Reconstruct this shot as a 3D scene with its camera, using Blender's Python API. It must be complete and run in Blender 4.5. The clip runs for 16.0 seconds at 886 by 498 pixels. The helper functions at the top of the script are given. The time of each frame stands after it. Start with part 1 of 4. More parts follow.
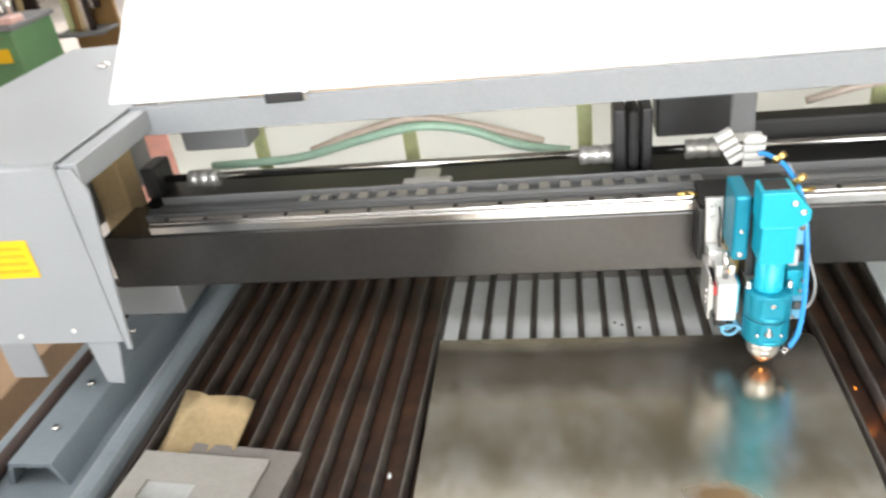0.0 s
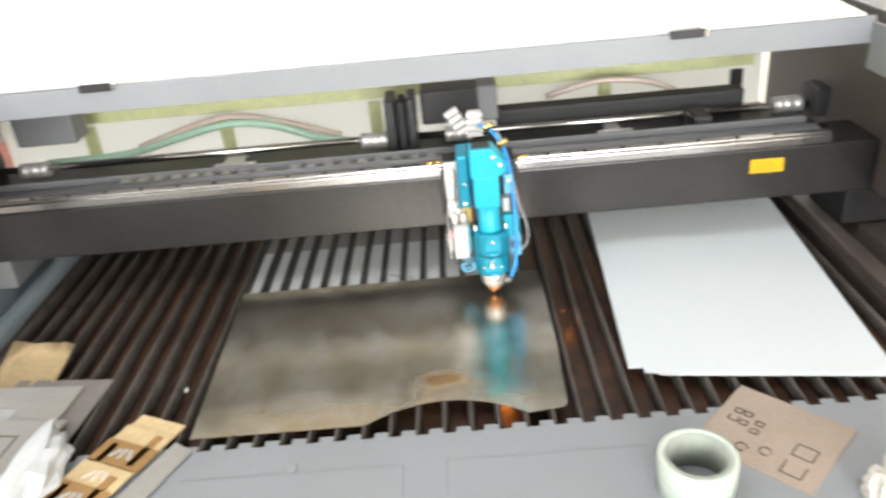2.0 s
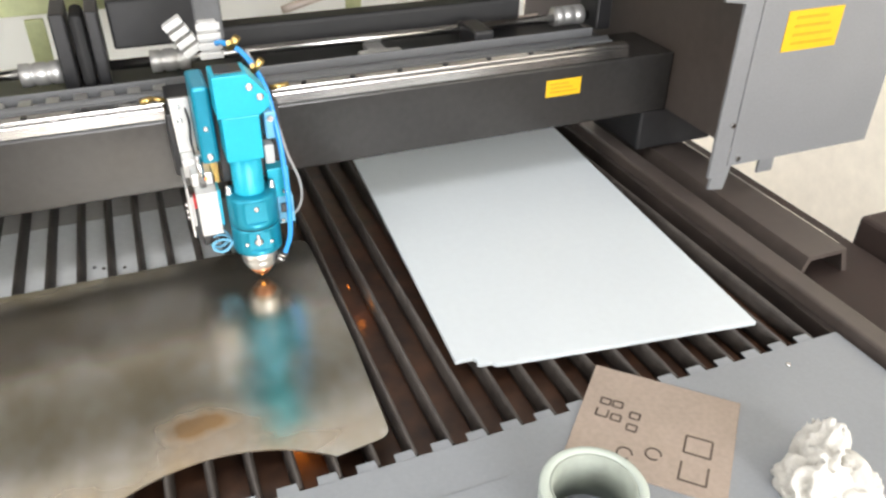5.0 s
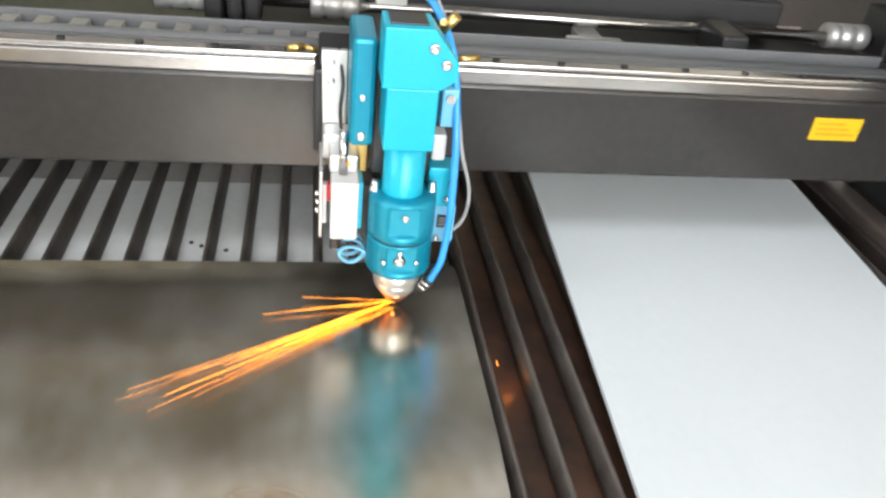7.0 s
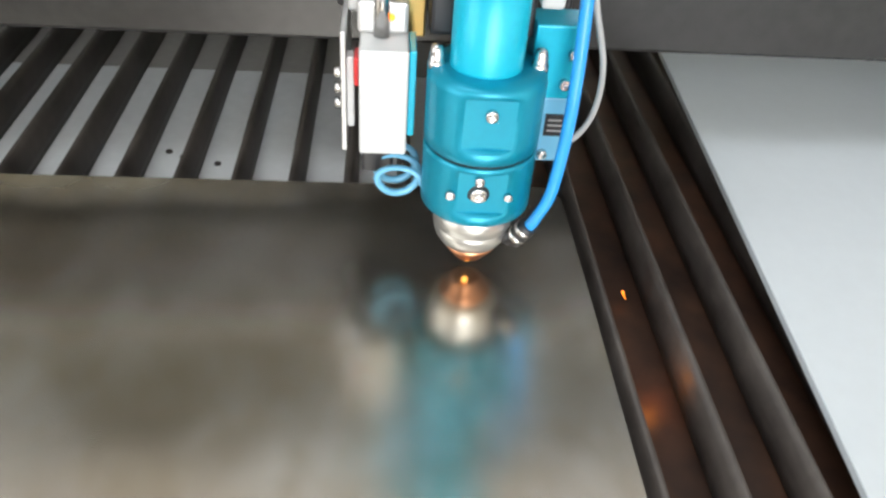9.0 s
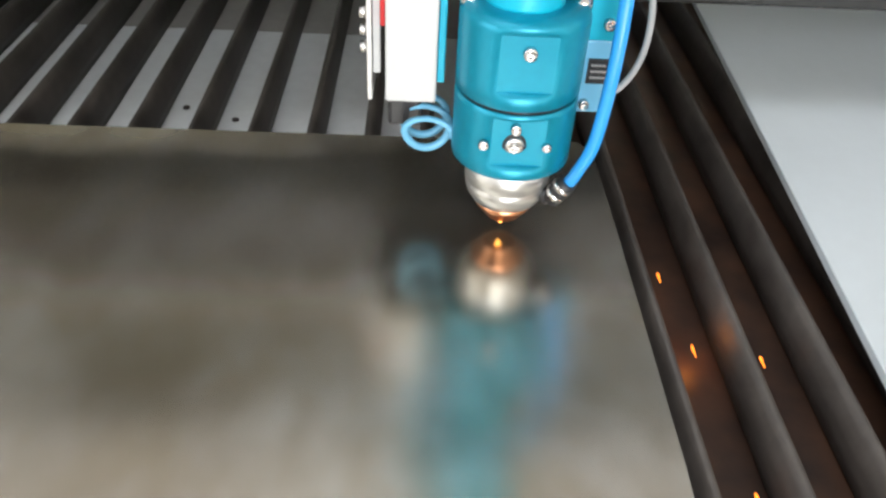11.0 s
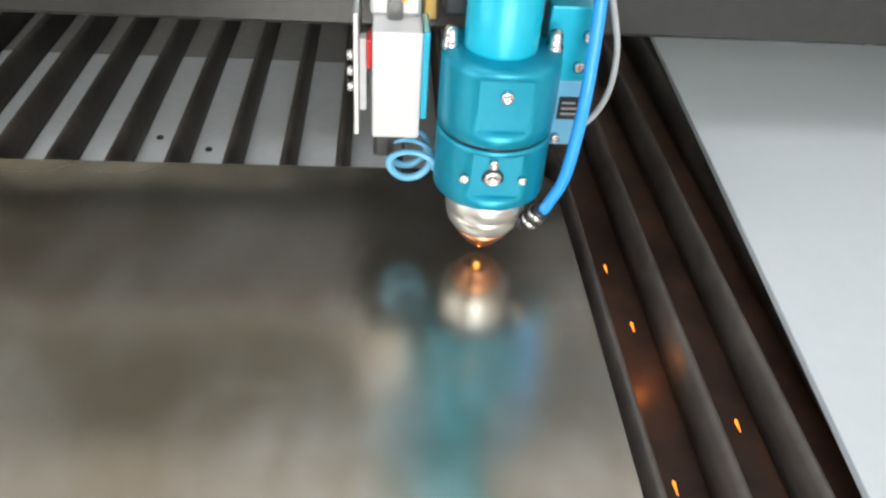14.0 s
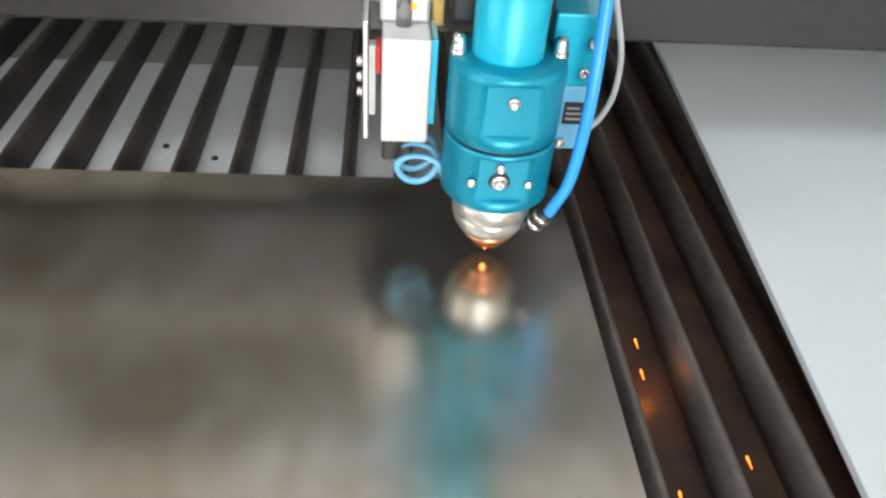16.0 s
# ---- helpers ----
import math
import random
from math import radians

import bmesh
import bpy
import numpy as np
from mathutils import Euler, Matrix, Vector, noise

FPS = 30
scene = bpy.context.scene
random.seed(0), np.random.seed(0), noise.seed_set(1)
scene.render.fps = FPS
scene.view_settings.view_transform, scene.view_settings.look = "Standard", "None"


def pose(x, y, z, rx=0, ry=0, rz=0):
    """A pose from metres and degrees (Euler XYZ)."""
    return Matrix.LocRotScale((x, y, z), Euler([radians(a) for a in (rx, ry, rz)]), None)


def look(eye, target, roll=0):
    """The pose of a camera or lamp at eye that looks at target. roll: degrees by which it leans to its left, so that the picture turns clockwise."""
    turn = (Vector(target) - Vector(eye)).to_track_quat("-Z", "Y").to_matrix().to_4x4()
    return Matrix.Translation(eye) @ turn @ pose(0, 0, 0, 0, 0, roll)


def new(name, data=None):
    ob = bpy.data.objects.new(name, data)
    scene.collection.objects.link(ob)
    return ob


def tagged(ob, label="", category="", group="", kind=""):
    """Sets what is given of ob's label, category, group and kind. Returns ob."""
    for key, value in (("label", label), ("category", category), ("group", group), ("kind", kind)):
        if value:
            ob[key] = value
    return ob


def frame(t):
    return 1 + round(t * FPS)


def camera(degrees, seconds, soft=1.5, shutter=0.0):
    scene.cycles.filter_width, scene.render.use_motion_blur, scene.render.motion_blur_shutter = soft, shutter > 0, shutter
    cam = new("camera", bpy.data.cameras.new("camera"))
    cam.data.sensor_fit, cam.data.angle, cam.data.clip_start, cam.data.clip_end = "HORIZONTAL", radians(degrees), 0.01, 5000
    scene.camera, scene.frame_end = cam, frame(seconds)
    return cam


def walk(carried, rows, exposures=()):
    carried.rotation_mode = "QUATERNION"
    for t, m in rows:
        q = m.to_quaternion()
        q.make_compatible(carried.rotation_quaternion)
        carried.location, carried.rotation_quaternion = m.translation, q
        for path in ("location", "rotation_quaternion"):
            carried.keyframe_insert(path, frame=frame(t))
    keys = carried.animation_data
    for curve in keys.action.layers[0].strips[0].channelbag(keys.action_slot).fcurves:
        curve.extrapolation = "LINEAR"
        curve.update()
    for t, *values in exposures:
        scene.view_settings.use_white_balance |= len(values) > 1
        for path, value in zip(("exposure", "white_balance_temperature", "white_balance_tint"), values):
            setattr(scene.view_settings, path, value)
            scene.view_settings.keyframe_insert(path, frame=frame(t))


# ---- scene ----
cam = camera(60.1, 16.0, soft=2.5, shutter=0.4)
PATH = [
    (0, (-0.196, -0.979, 1.587), (-0.539, 0.726, 0.601), -8.0),
    (0.5, (-0.16, -1.06, 1.552), (-0.65, 0.677, 0.69), -8.1),
    (1, (-0.074, -1.166, 1.583), (-0.482, 0.572, 0.68), -7.3),
    (1.5, (-0.032, -1.239, 1.58), (-0.28, 0.522, 0.666), -6.5),
    (2, (0.014, -1.265, 1.573), (-0.047, 0.507, 0.647), -5.7),
    (2.5, (0.018, -1.221, 1.545), (0.388, 0.483, 0.566), -3.7),
    (3, (0.012, -1.136, 1.53), (0.531, 0.486, 0.481), -2.8),
    (3.5, (-0.003, -1.073, 1.49), (0.551, 0.518, 0.413), -1.5),
    (3.7, (-0.007, -1.045, 1.463), (0.592, 0.521, 0.372), 0.3),
    (6, (-0.022, -0.877, 1.404), (0.621, 0.676, 0.32), 0.4),
    (6.5, (0.006, -0.82, 1.352), (0.324, 0.811, 0.239), 0.8),
    (7, (-0.007, -0.67, 1.321), (0.334, 0.964, 0.218), 7.1),
    (7.5, (-0.006, -0.543, 1.261), (0.29, 1.052, 0.091), 6.7),
    (8, (0.004, -0.487, 1.214), (0.252, 1.084, 0.001), 5.5),
    (10.3, (0.037, -0.415, 1.117), (0.132, 1.107, -0.178), 5.3),
    (10.5, (0.034, -0.42, 1.121), (0.144, 1.104, -0.169), 5.3),
    (11, (0.033, -0.432, 1.114), (0.108, 1.108, -0.16), 3.4),
    (11.5, (0.039, -0.437, 1.13), (0.164, 1.082, -0.166), 5.9),
    (12, (0.033, -0.443, 1.137), (0.213, 1.076, -0.151), 5.6),
    (12.5, (0.038, -0.44, 1.135), (0.189, 1.08, -0.156), 4.4),
    (13, (0.035, -0.434, 1.14), (0.194, 1.09, -0.145), 4.6),
    (13.5, (0.032, -0.435, 1.143), (0.191, 1.096, -0.134), 4.5),
    (14, (0.03, -0.44, 1.142), (0.192, 1.099, -0.125), 4.7),
    (14.5, (0.021, -0.439, 1.147), (0.196, 1.091, -0.129), 5.0),
    (15, (0.019, -0.438, 1.148), (0.199, 1.086, -0.135), 5.0),
    (15.5, (0.017, -0.437, 1.15), (0.203, 1.079, -0.142), 5.0),
    (16, (0.026, -0.437, 1.148), (0.188, 1.102, -0.119), 4.8),
]
EXPOSURES = [(0.0, 0.50, 6800, 10), (2.0, 0.48, 6800, 10), (3.5, 0.38, 6800, 12), (6.0, 0.40, 6700, 11), (8.0, 0.36, 6550, 10), (10.5, 0.20, 6500, 10), (16.0, 0.18, 6500, 10)]
walk(cam, [(t, look(eye, target, roll)) for t, eye, target, roll in PATH], EXPOSURES)

# ---- daylight ----
world = bpy.data.worlds.new("world")
scene.world = world
world.use_nodes = True
sky = world.node_tree.nodes.new("ShaderNodeTexSky")
sky.sky_type, sky.sun_disc = "NISHITA", False
sky.sun_elevation, sky.sun_rotation = radians(48), radians(-25)
world.node_tree.nodes["Background"].inputs["Strength"].default_value = 0.12
world.node_tree.links.new(sky.outputs[0], world.node_tree.nodes["Background"].inputs["Color"])


def lamp(name, kind, m, power, colour, sx=1.0, sy=1.0):
    data = bpy.data.lights.new(name, kind)
    data.energy, data.color = power, colour
    if kind == "AREA":
        data.shape, data.size, data.size_y = "RECTANGLE", sx, sy
    ob = new(name, data)
    ob.matrix_world = m
    return ob


SUN = lamp("sun", "SUN", look((0, 0, 9), (-1.2, -3.2, 5.0)), 2.5, (1.0, 0.95, 0.88))
SUN.data.angle = radians(0.5)
lamp("window_light_back", "AREA", look((0, 8.85, 3.4), (0, 0, 1.6)), 1500, (0.96, 0.98, 1.0), 11.0, 2.6)
lamp("door_light_front", "AREA", look((0.35, -4.9, 2.1), (0.0, 0, 1.0)), 260, (0.96, 0.98, 1.0), 2.4, 3.4)
lamp("skylight_a", "AREA", look((-2.0, -0.9, 5.15), (-2.0, -0.899, 0)), 85, (0.97, 0.99, 1.0), 4.0, 1.6)
# Added fill light from the left, out of view.
lamp("window_light_west", "AREA", look((-2.88, -1.5, 2.05), (-1.0, -1.0, 1.2)), 34, (0.97, 0.985, 1.0), 2.0, 1.6)
CUT = lamp("cutting_light", "POINT", pose(0.055, -0.33, 0.838), 0.05, (1.0, 0.32, 0.04))
CUT.data.shadow_soft_size = 0.006
GLINT = lamp("ember_light", "POINT", pose(0.1775, -0.165, 0.836), 0.008, (1.0, 0.30, 0.03))
GLINT.data.shadow_soft_size = 0.004


# ---- materials ----
def mat(name, base, rough=0.5, metal=0.0, var=0.12, grain=60.0, cloud=4.0, bump=0.05, second=None, coat=0.0, stretch=(1, 1, 1), spread=0.17):
    """Two scales of variation in colour and roughness, with a fine bump."""
    m = bpy.data.materials.new(name)
    m.use_nodes = True
    nt = m.node_tree
    b = nt.nodes["Principled BSDF"]
    b.inputs["Metallic"].default_value = metal
    b.inputs["Coat Weight"].default_value = coat
    b.inputs["Coat Roughness"].default_value = 0.15
    co = nt.nodes.new("ShaderNodeTexCoord")
    mp = nt.nodes.new("ShaderNodeMapping")
    mp.inputs["Scale"].default_value = stretch
    nt.links.new(co.outputs["Object"], mp.inputs["Vector"])
    big, fine = nt.nodes.new("ShaderNodeTexNoise"), nt.nodes.new("ShaderNodeTexNoise")
    for n, sc, d in ((big, cloud, 5.0), (fine, grain, 3.0)):
        n.inputs["Scale"].default_value, n.inputs["Detail"].default_value = sc, d
        nt.links.new(mp.outputs[0], n.inputs["Vector"])
    add = nt.nodes.new("ShaderNodeMath")
    add.operation = "MULTIPLY_ADD"
    add.inputs[1].default_value = 0.6
    nt.links.new(big.outputs[0], add.inputs[0])
    mul = nt.nodes.new("ShaderNodeMath")
    mul.operation = "MULTIPLY"
    mul.inputs[1].default_value = 0.4
    nt.links.new(fine.outputs[0], mul.inputs[0])
    nt.links.new(mul.outputs[0], add.inputs[2])
    ramp = nt.nodes.new("ShaderNodeValToRGB")
    lo = second or tuple(max(0.0, c * (1 - 2 * var)) for c in base)
    hi = tuple(min(1.0, c * (1 + var)) for c in base)
    ramp.color_ramp.elements[0].position, ramp.color_ramp.elements[1].position = 0.5 - spread, 0.5 + spread
    ramp.color_ramp.elements[0].color, ramp.color_ramp.elements[1].color = (*lo, 1), (*hi, 1)
    nt.links.new(add.outputs[0], ramp.inputs[0])
    nt.links.new(ramp.outputs[0], b.inputs["Base Color"])
    rr = nt.nodes.new("ShaderNodeMapRange")
    rr.inputs["To Min"].default_value, rr.inputs["To Max"].default_value = max(0.03, rough * 0.75), min(1.0, rough * 1.25)
    nt.links.new(add.outputs[0], rr.inputs["Value"])
    nt.links.new(rr.outputs[0], b.inputs["Roughness"])
    if bump:
        bp = nt.nodes.new("ShaderNodeBump")
        bp.inputs["Strength"].default_value, bp.inputs["Distance"].default_value = bump, 0.002
        nt.links.new(fine.outputs[0], bp.inputs["Height"])
        nt.links.new(bp.outputs[0], b.inputs["Normal"])
    return m


def glow(name, colour, strength):
    m = bpy.data.materials.new(name)
    m.use_nodes = True
    b = m.node_tree.nodes["Principled BSDF"]
    b.inputs["Base Color"].default_value = (0.02, 0.01, 0.0, 1)
    b.inputs["Emission Color"].default_value = (*colour, 1)
    b.inputs["Emission Strength"].default_value = strength
    return m


def spot(m, centre, radius, colour, soft=0.5, amount=0.8):
    """A stain with a noisy outline on a material, at a place in the object's space."""
    nt = m.node_tree
    b = nt.nodes["Principled BSDF"]
    old = b.inputs["Base Color"].links[0].from_socket
    co = nt.nodes.new("ShaderNodeTexCoord")
    ns = nt.nodes.new("ShaderNodeTexNoise")
    ns.inputs["Scale"].default_value, ns.inputs["Detail"].default_value = 26.0, 5.0
    nt.links.new(co.outputs["Object"], ns.inputs["Vector"])
    mp = nt.nodes.new("ShaderNodeMapping")
    mp.vector_type = "POINT"
    mp.inputs["Location"].default_value = [-c / r for c, r in zip(centre, radius)]
    mp.inputs["Scale"].default_value = [1 / r for r in radius]
    nt.links.new(co.outputs["Object"], mp.inputs["Vector"])
    ln = nt.nodes.new("ShaderNodeVectorMath")
    ln.operation = "LENGTH"
    nt.links.new(mp.outputs[0], ln.inputs[0])
    ad = nt.nodes.new("ShaderNodeMath")
    ad.operation = "MULTIPLY_ADD"
    ad.inputs[1].default_value = 1.3
    nt.links.new(ns.outputs[0], ad.inputs[0])
    nt.links.new(ln.outputs["Value"], ad.inputs[2])
    mr = nt.nodes.new("ShaderNodeMapRange")
    mr.inputs["From Min"].default_value, mr.inputs["From Max"].default_value = 1.0 + 0.65 - soft, 1.0 + 0.65 + soft
    mr.inputs["To Min"].default_value, mr.inputs["To Max"].default_value = amount, 0.0
    nt.links.new(ad.outputs[0], mr.inputs["Value"])
    mx = nt.nodes.new("ShaderNodeMix")
    mx.data_type = "RGBA"
    nt.links.new(mr.outputs[0], mx.inputs["Factor"])
    nt.links.new(old, mx.inputs["A"])
    mx.inputs["B"].default_value = (*colour, 1)
    nt.links.new(mx.outputs["Result"], b.inputs["Base Color"])
    dull = nt.nodes.new("ShaderNodeMath")
    dull.operation = "MULTIPLY_ADD"
    dull.inputs[1].default_value = -0.75
    nt.links.new(mr.outputs[0], dull.inputs[0])
    metal = b.inputs["Metallic"]
    if metal.links:
        nt.links.new(metal.links[0].from_socket, dull.inputs[2])
    else:
        dull.inputs[2].default_value = metal.default_value
    nt.links.new(dull.outputs[0], metal)


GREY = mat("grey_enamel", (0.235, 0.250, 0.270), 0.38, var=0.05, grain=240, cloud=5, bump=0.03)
# Serves dark grey parts and, as painted shade, the right end cover.
GREY_DARK = mat("dark_and_shaded_grey", (0.19, 0.195, 0.205), 0.42, var=0.06, grain=240, cloud=5, bump=0.03)
LID_WHITE = mat("white_enamel", (0.86, 0.87, 0.88), 0.3, var=0.02, grain=200, bump=0.01)
BEAM_BLACK = mat("black_lacquer", (0.028, 0.027, 0.026), 0.24, var=0.12, grain=90, cloud=6, bump=0.02, stretch=(1, 1, 1))
BLACK = mat("black_anodised", (0.022, 0.022, 0.024), 0.4, var=0.15, bump=0.03)
RUBBER = mat("black_rubber", (0.025, 0.025, 0.026), 0.65, var=0.15)
STEEL = mat("bright_steel", (0.62, 0.61, 0.6), 0.22, 1.0, var=0.06, grain=150, bump=0.02)
ALU = mat("brushed_aluminium", (0.66, 0.66, 0.65), 0.42, 0.7, var=0.05, grain=200, bump=0.03)
SPUN = mat("turned_aluminium", (0.70, 0.70, 0.69), 0.36, 0.9, var=0.05, grain=30, cloud=60, bump=0.008, stretch=(0.05, 0.05, 9))
COPPER = mat("copper", (0.75, 0.36, 0.2), 0.3, 1.0, var=0.1, bump=0.02)
BRASS = mat("brass", (0.66, 0.46, 0.17), 0.28, 1.0, var=0.1, bump=0.02)
SHEET = mat("mill_steel", (0.64, 0.625, 0.59), 0.25, 0.95, var=0.03, grain=16, cloud=3, bump=0.0, second=(0.53, 0.50, 0.445), spread=0.3)


def smudged(m):
    """Wiped smudges, fine rolling marks and a brownish tarnish on a metal sheet."""
    nt = m.node_tree
    b = nt.nodes["Principled BSDF"]
    co = nt.nodes.new("ShaderNodeTexCoord")
    sm, fi, wv = (nt.nodes.new("ShaderNodeTexNoise") for _ in range(3))
    mp = nt.nodes.new("ShaderNodeMapping")
    mp.inputs["Scale"].default_value = (1.7, 1.0, 1.0)
    mp.inputs["Rotation"].default_value = (0, 0, 0.35)
    nt.links.new(co.outputs["Object"], mp.inputs["Vector"])
    for n, sc, d, src in ((sm, 8.0, 3.5, mp.outputs[0]), (fi, 30.0, 2.0, mp.outputs[0]), (wv, 3.0, 1.0, co.outputs["Object"])):
        n.inputs["Scale"].default_value, n.inputs["Detail"].default_value = sc, d
        nt.links.new(src, n.inputs["Vector"])
    mr = nt.nodes.new("ShaderNodeMapRange")
    mr.interpolation_type = "SMOOTHSTEP"
    mr.inputs["From Min"].default_value, mr.inputs["From Max"].default_value = 0.15, 0.85
    mr.inputs["To Min"].default_value, mr.inputs["To Max"].default_value = 0.145, 0.25
    nt.links.new(sm.outputs[0], mr.inputs["Value"])
    ad = nt.nodes.new("ShaderNodeMath")
    ad.operation = "MULTIPLY_ADD"
    ad.inputs[1].default_value = 0.04
    nt.links.new(fi.outputs[0], ad.inputs[0])
    nt.links.new(mr.outputs[0], ad.inputs[2])
    nt.links.new(ad.outputs[0], b.inputs["Roughness"])
    tint = nt.nodes.new("ShaderNodeMath")
    tint.operation = "MULTIPLY_ADD"
    tint.inputs[1].default_value = 0.35
    half = nt.nodes.new("ShaderNodeMath")
    half.operation = "MULTIPLY"
    half.inputs[1].default_value = 0.4
    nt.links.new(sm.outputs[0], half.inputs[0])
    speck = nt.nodes.new("ShaderNodeMath")
    speck.operation = "MULTIPLY_ADD"
    speck.inputs[1].default_value = 0.25
    nt.links.new(fi.outputs[0], speck.inputs[0]), nt.links.new(half.outputs[0], speck.inputs[2])
    nt.links.new(wv.outputs[0], tint.inputs[0]), nt.links.new(speck.outputs[0], tint.inputs[2])
    old = b.inputs["Base Color"].links[0].from_socket
    mx = nt.nodes.new("ShaderNodeMix")
    mx.data_type, mx.blend_type = "RGBA", "MULTIPLY"
    mx.inputs["Factor"].default_value = 1.0
    rp = nt.nodes.new("ShaderNodeValToRGB")
    rp.color_ramp.interpolation = "EASE"
    rp.color_ramp.elements[0].position, rp.color_ramp.elements[1].position = 0.36, 0.64
    rp.color_ramp.elements[0].color, rp.color_ramp.elements[1].color = (0.70, 0.64, 0.54, 1), (1, 1, 1, 1)
    nt.links.new(tint.outputs[0], rp.inputs[0])
    nt.links.new(old, mx.inputs["A"]), nt.links.new(rp.outputs[0], mx.inputs["B"])
    nt.links.new(mx.outputs["Result"], b.inputs["Base Color"])


smudged(SHEET)
SHEET_EDGE = mat("cut_steel_edge", (0.5, 0.48, 0.45), 0.4, 1.0, var=0.1)
PVC = mat("white_board", (0.57, 0.62, 0.655), 0.42, var=0.02, grain=90, cloud=3, bump=0.02)
SLAT = mat("burnt_slat", (0.046, 0.039, 0.034), 0.52, 0.15, var=0.3, grain=70, cloud=14, bump=0.25, second=(0.018, 0.014, 0.012))
TRAY = mat("tray_enamel", (0.63, 0.65, 0.66), 0.5, var=0.06, grain=90, cloud=8, bump=0.04)
GREY_FILM = mat("grey_film", (0.36, 0.37, 0.375), 0.45, var=0.08, grain=90, cloud=8)
SCORCHED = mat("scorched_steel", (0.080, 0.038, 0.022), 0.42, 0.3, var=0.3, grain=40, cloud=9, bump=0.15, second=(0.018, 0.012, 0.010))
SOOT = mat("sooty_steel", (0.035, 0.026, 0.022), 0.6, var=0.3, grain=40, cloud=7, bump=0.2)
FRAME_BLUE = mat("frame_enamel", (0.17, 0.205, 0.235), 0.3, var=0.08, grain=150, cloud=6, bump=0.02)
# Brown-grey for the machine's right side, with shade put into the colour.
SHADED_BROWN = mat("shaded_brown_grey", (0.075, 0.060, 0.053), 0.45, var=0.12, cloud=6)
# Dark brown things; on the machine's right side also painted shade.
BROWN = mat("brown_and_shade", (0.034, 0.019, 0.015), 0.75, var=0.2, cloud=3)
TEAL = mat("teal_anodised", (0.002, 0.25, 0.37), 0.34, 0.35, var=0.05, grain=220, bump=0.015)
TEAL_BRIGHT = mat("teal_lacquer", (0.003, 0.40, 0.56), 0.34, 0.1, var=0.03, grain=220, bump=0.01)
BLUE_TUBE = mat("blue_tube", (0.03, 0.30, 0.72), 0.25, var=0.05, bump=0.0)
PALE_BLUE = mat("pale_blue_plastic", (0.16, 0.46, 0.68), 0.35, var=0.05, bump=0.01)
WHITE_PLASTIC = mat("white_plastic", (0.54, 0.54, 0.53), 0.4, var=0.03, bump=0.02)
GREY_CABLE = mat("grey_cable", (0.36, 0.36, 0.36), 0.45, var=0.05)
RED = mat("red_plastic", (0.6, 0.03, 0.03), 0.4)
YELLOW = mat("yellow_label", (0.66, 0.40, 0.006), 0.45, var=0.05, bump=0.0)
LABEL_INK = mat("label_ink", (0.50, 0.30, 0.006), 0.5, bump=0.0)
TAPE = mat("tape_plastic", (0.46, 0.52, 0.47), 0.22, var=0.06, grain=20, cloud=30, bump=0.02, stretch=(1, 1, 6), coat=0.6)
TAPE_CORE = mat("tape_card_core", (0.36, 0.40, 0.35), 0.6, var=0.15)
MDF = mat("mdf_board", (0.33, 0.265, 0.22), 0.7, var=0.1, grain=180, cloud=6)
MDF_EDGE = mat("laser_burnt_edge", (0.09, 0.068, 0.054), 0.8, var=0.2)
CLOTH = mat("white_cloth", (0.60, 0.585, 0.545), 0.9, var=0.06, grain=400, cloud=18, bump=0.25)
PLATE = mat("grey_board", (0.27, 0.26, 0.245), 0.6, var=0.08, grain=120, cloud=6)
PLATE_DARK = mat("grey_board_dark", (0.17, 0.155, 0.145), 0.6, var=0.1, grain=120, cloud=6)
KRAFT = mat("kraft_card", (0.55, 0.42, 0.24), 0.7, var=0.12, grain=120, cloud=9)
CARTON = mat("brown_carton", (0.19, 0.115, 0.06), 0.75, var=0.12, grain=90, cloud=5)
KRAFT_DARK = mat("brown_card", (0.30, 0.17, 0.06), 0.7, var=0.12, grain=120, cloud=9)
FOIL = mat("crumpled_film", (0.54, 0.56, 0.58), 0.3, 0.1, var=0.05, grain=30, bump=0.2)
PINK = mat("pink_acrylic", (0.62, 0.40, 0.36), 0.3, var=0.06)
CREAM = mat("cream_wall", (0.88, 0.82, 0.70), 0.8, var=0.06, grain=30, cloud=1.5, bump=0.1)
HALL_WALL = mat("hall_plaster", (0.6, 0.57, 0.52), 0.85, var=0.12, grain=20, cloud=0.8, bump=0.1)
ROOF = mat("roof_sheet", (0.55, 0.55, 0.54), 0.6, var=0.1, grain=10, cloud=0.6)
CONCRETE = mat("concrete", (0.26, 0.23, 0.21), 0.8, var=0.2, grain=25, cloud=1.2, bump=0.2)
GREEN_PAINT = mat("green_enamel", (0.10, 0.22, 0.10), 0.45, var=0.12)
PALE_GREEN = mat("pale_green_enamel", (0.60, 0.64, 0.34), 0.45, var=0.1, cloud=8)
BACK_WHITE = mat("rear_panel_enamel", (0.74, 0.77, 0.74), 0.5, var=0.05)
GREEN_HOSE = mat("green_hose", (0.45, 0.68, 0.54), 0.3, var=0.08)
PINK_HOSE = mat("pink_hose", (0.66, 0.55, 0.48), 0.35, var=0.1)
AMBER = mat("amber_edge", (0.75, 0.42, 0.12), 0.4)
MILKY = bpy.data.materials.new("milky_plastic")
MILKY.use_nodes = True
nt = MILKY.node_tree
tr, mx = nt.nodes.new("ShaderNodeBsdfTranslucent"), nt.nodes.new("ShaderNodeMixShader")
tr.inputs[0].default_value = (0.97, 0.98, 0.95, 1)
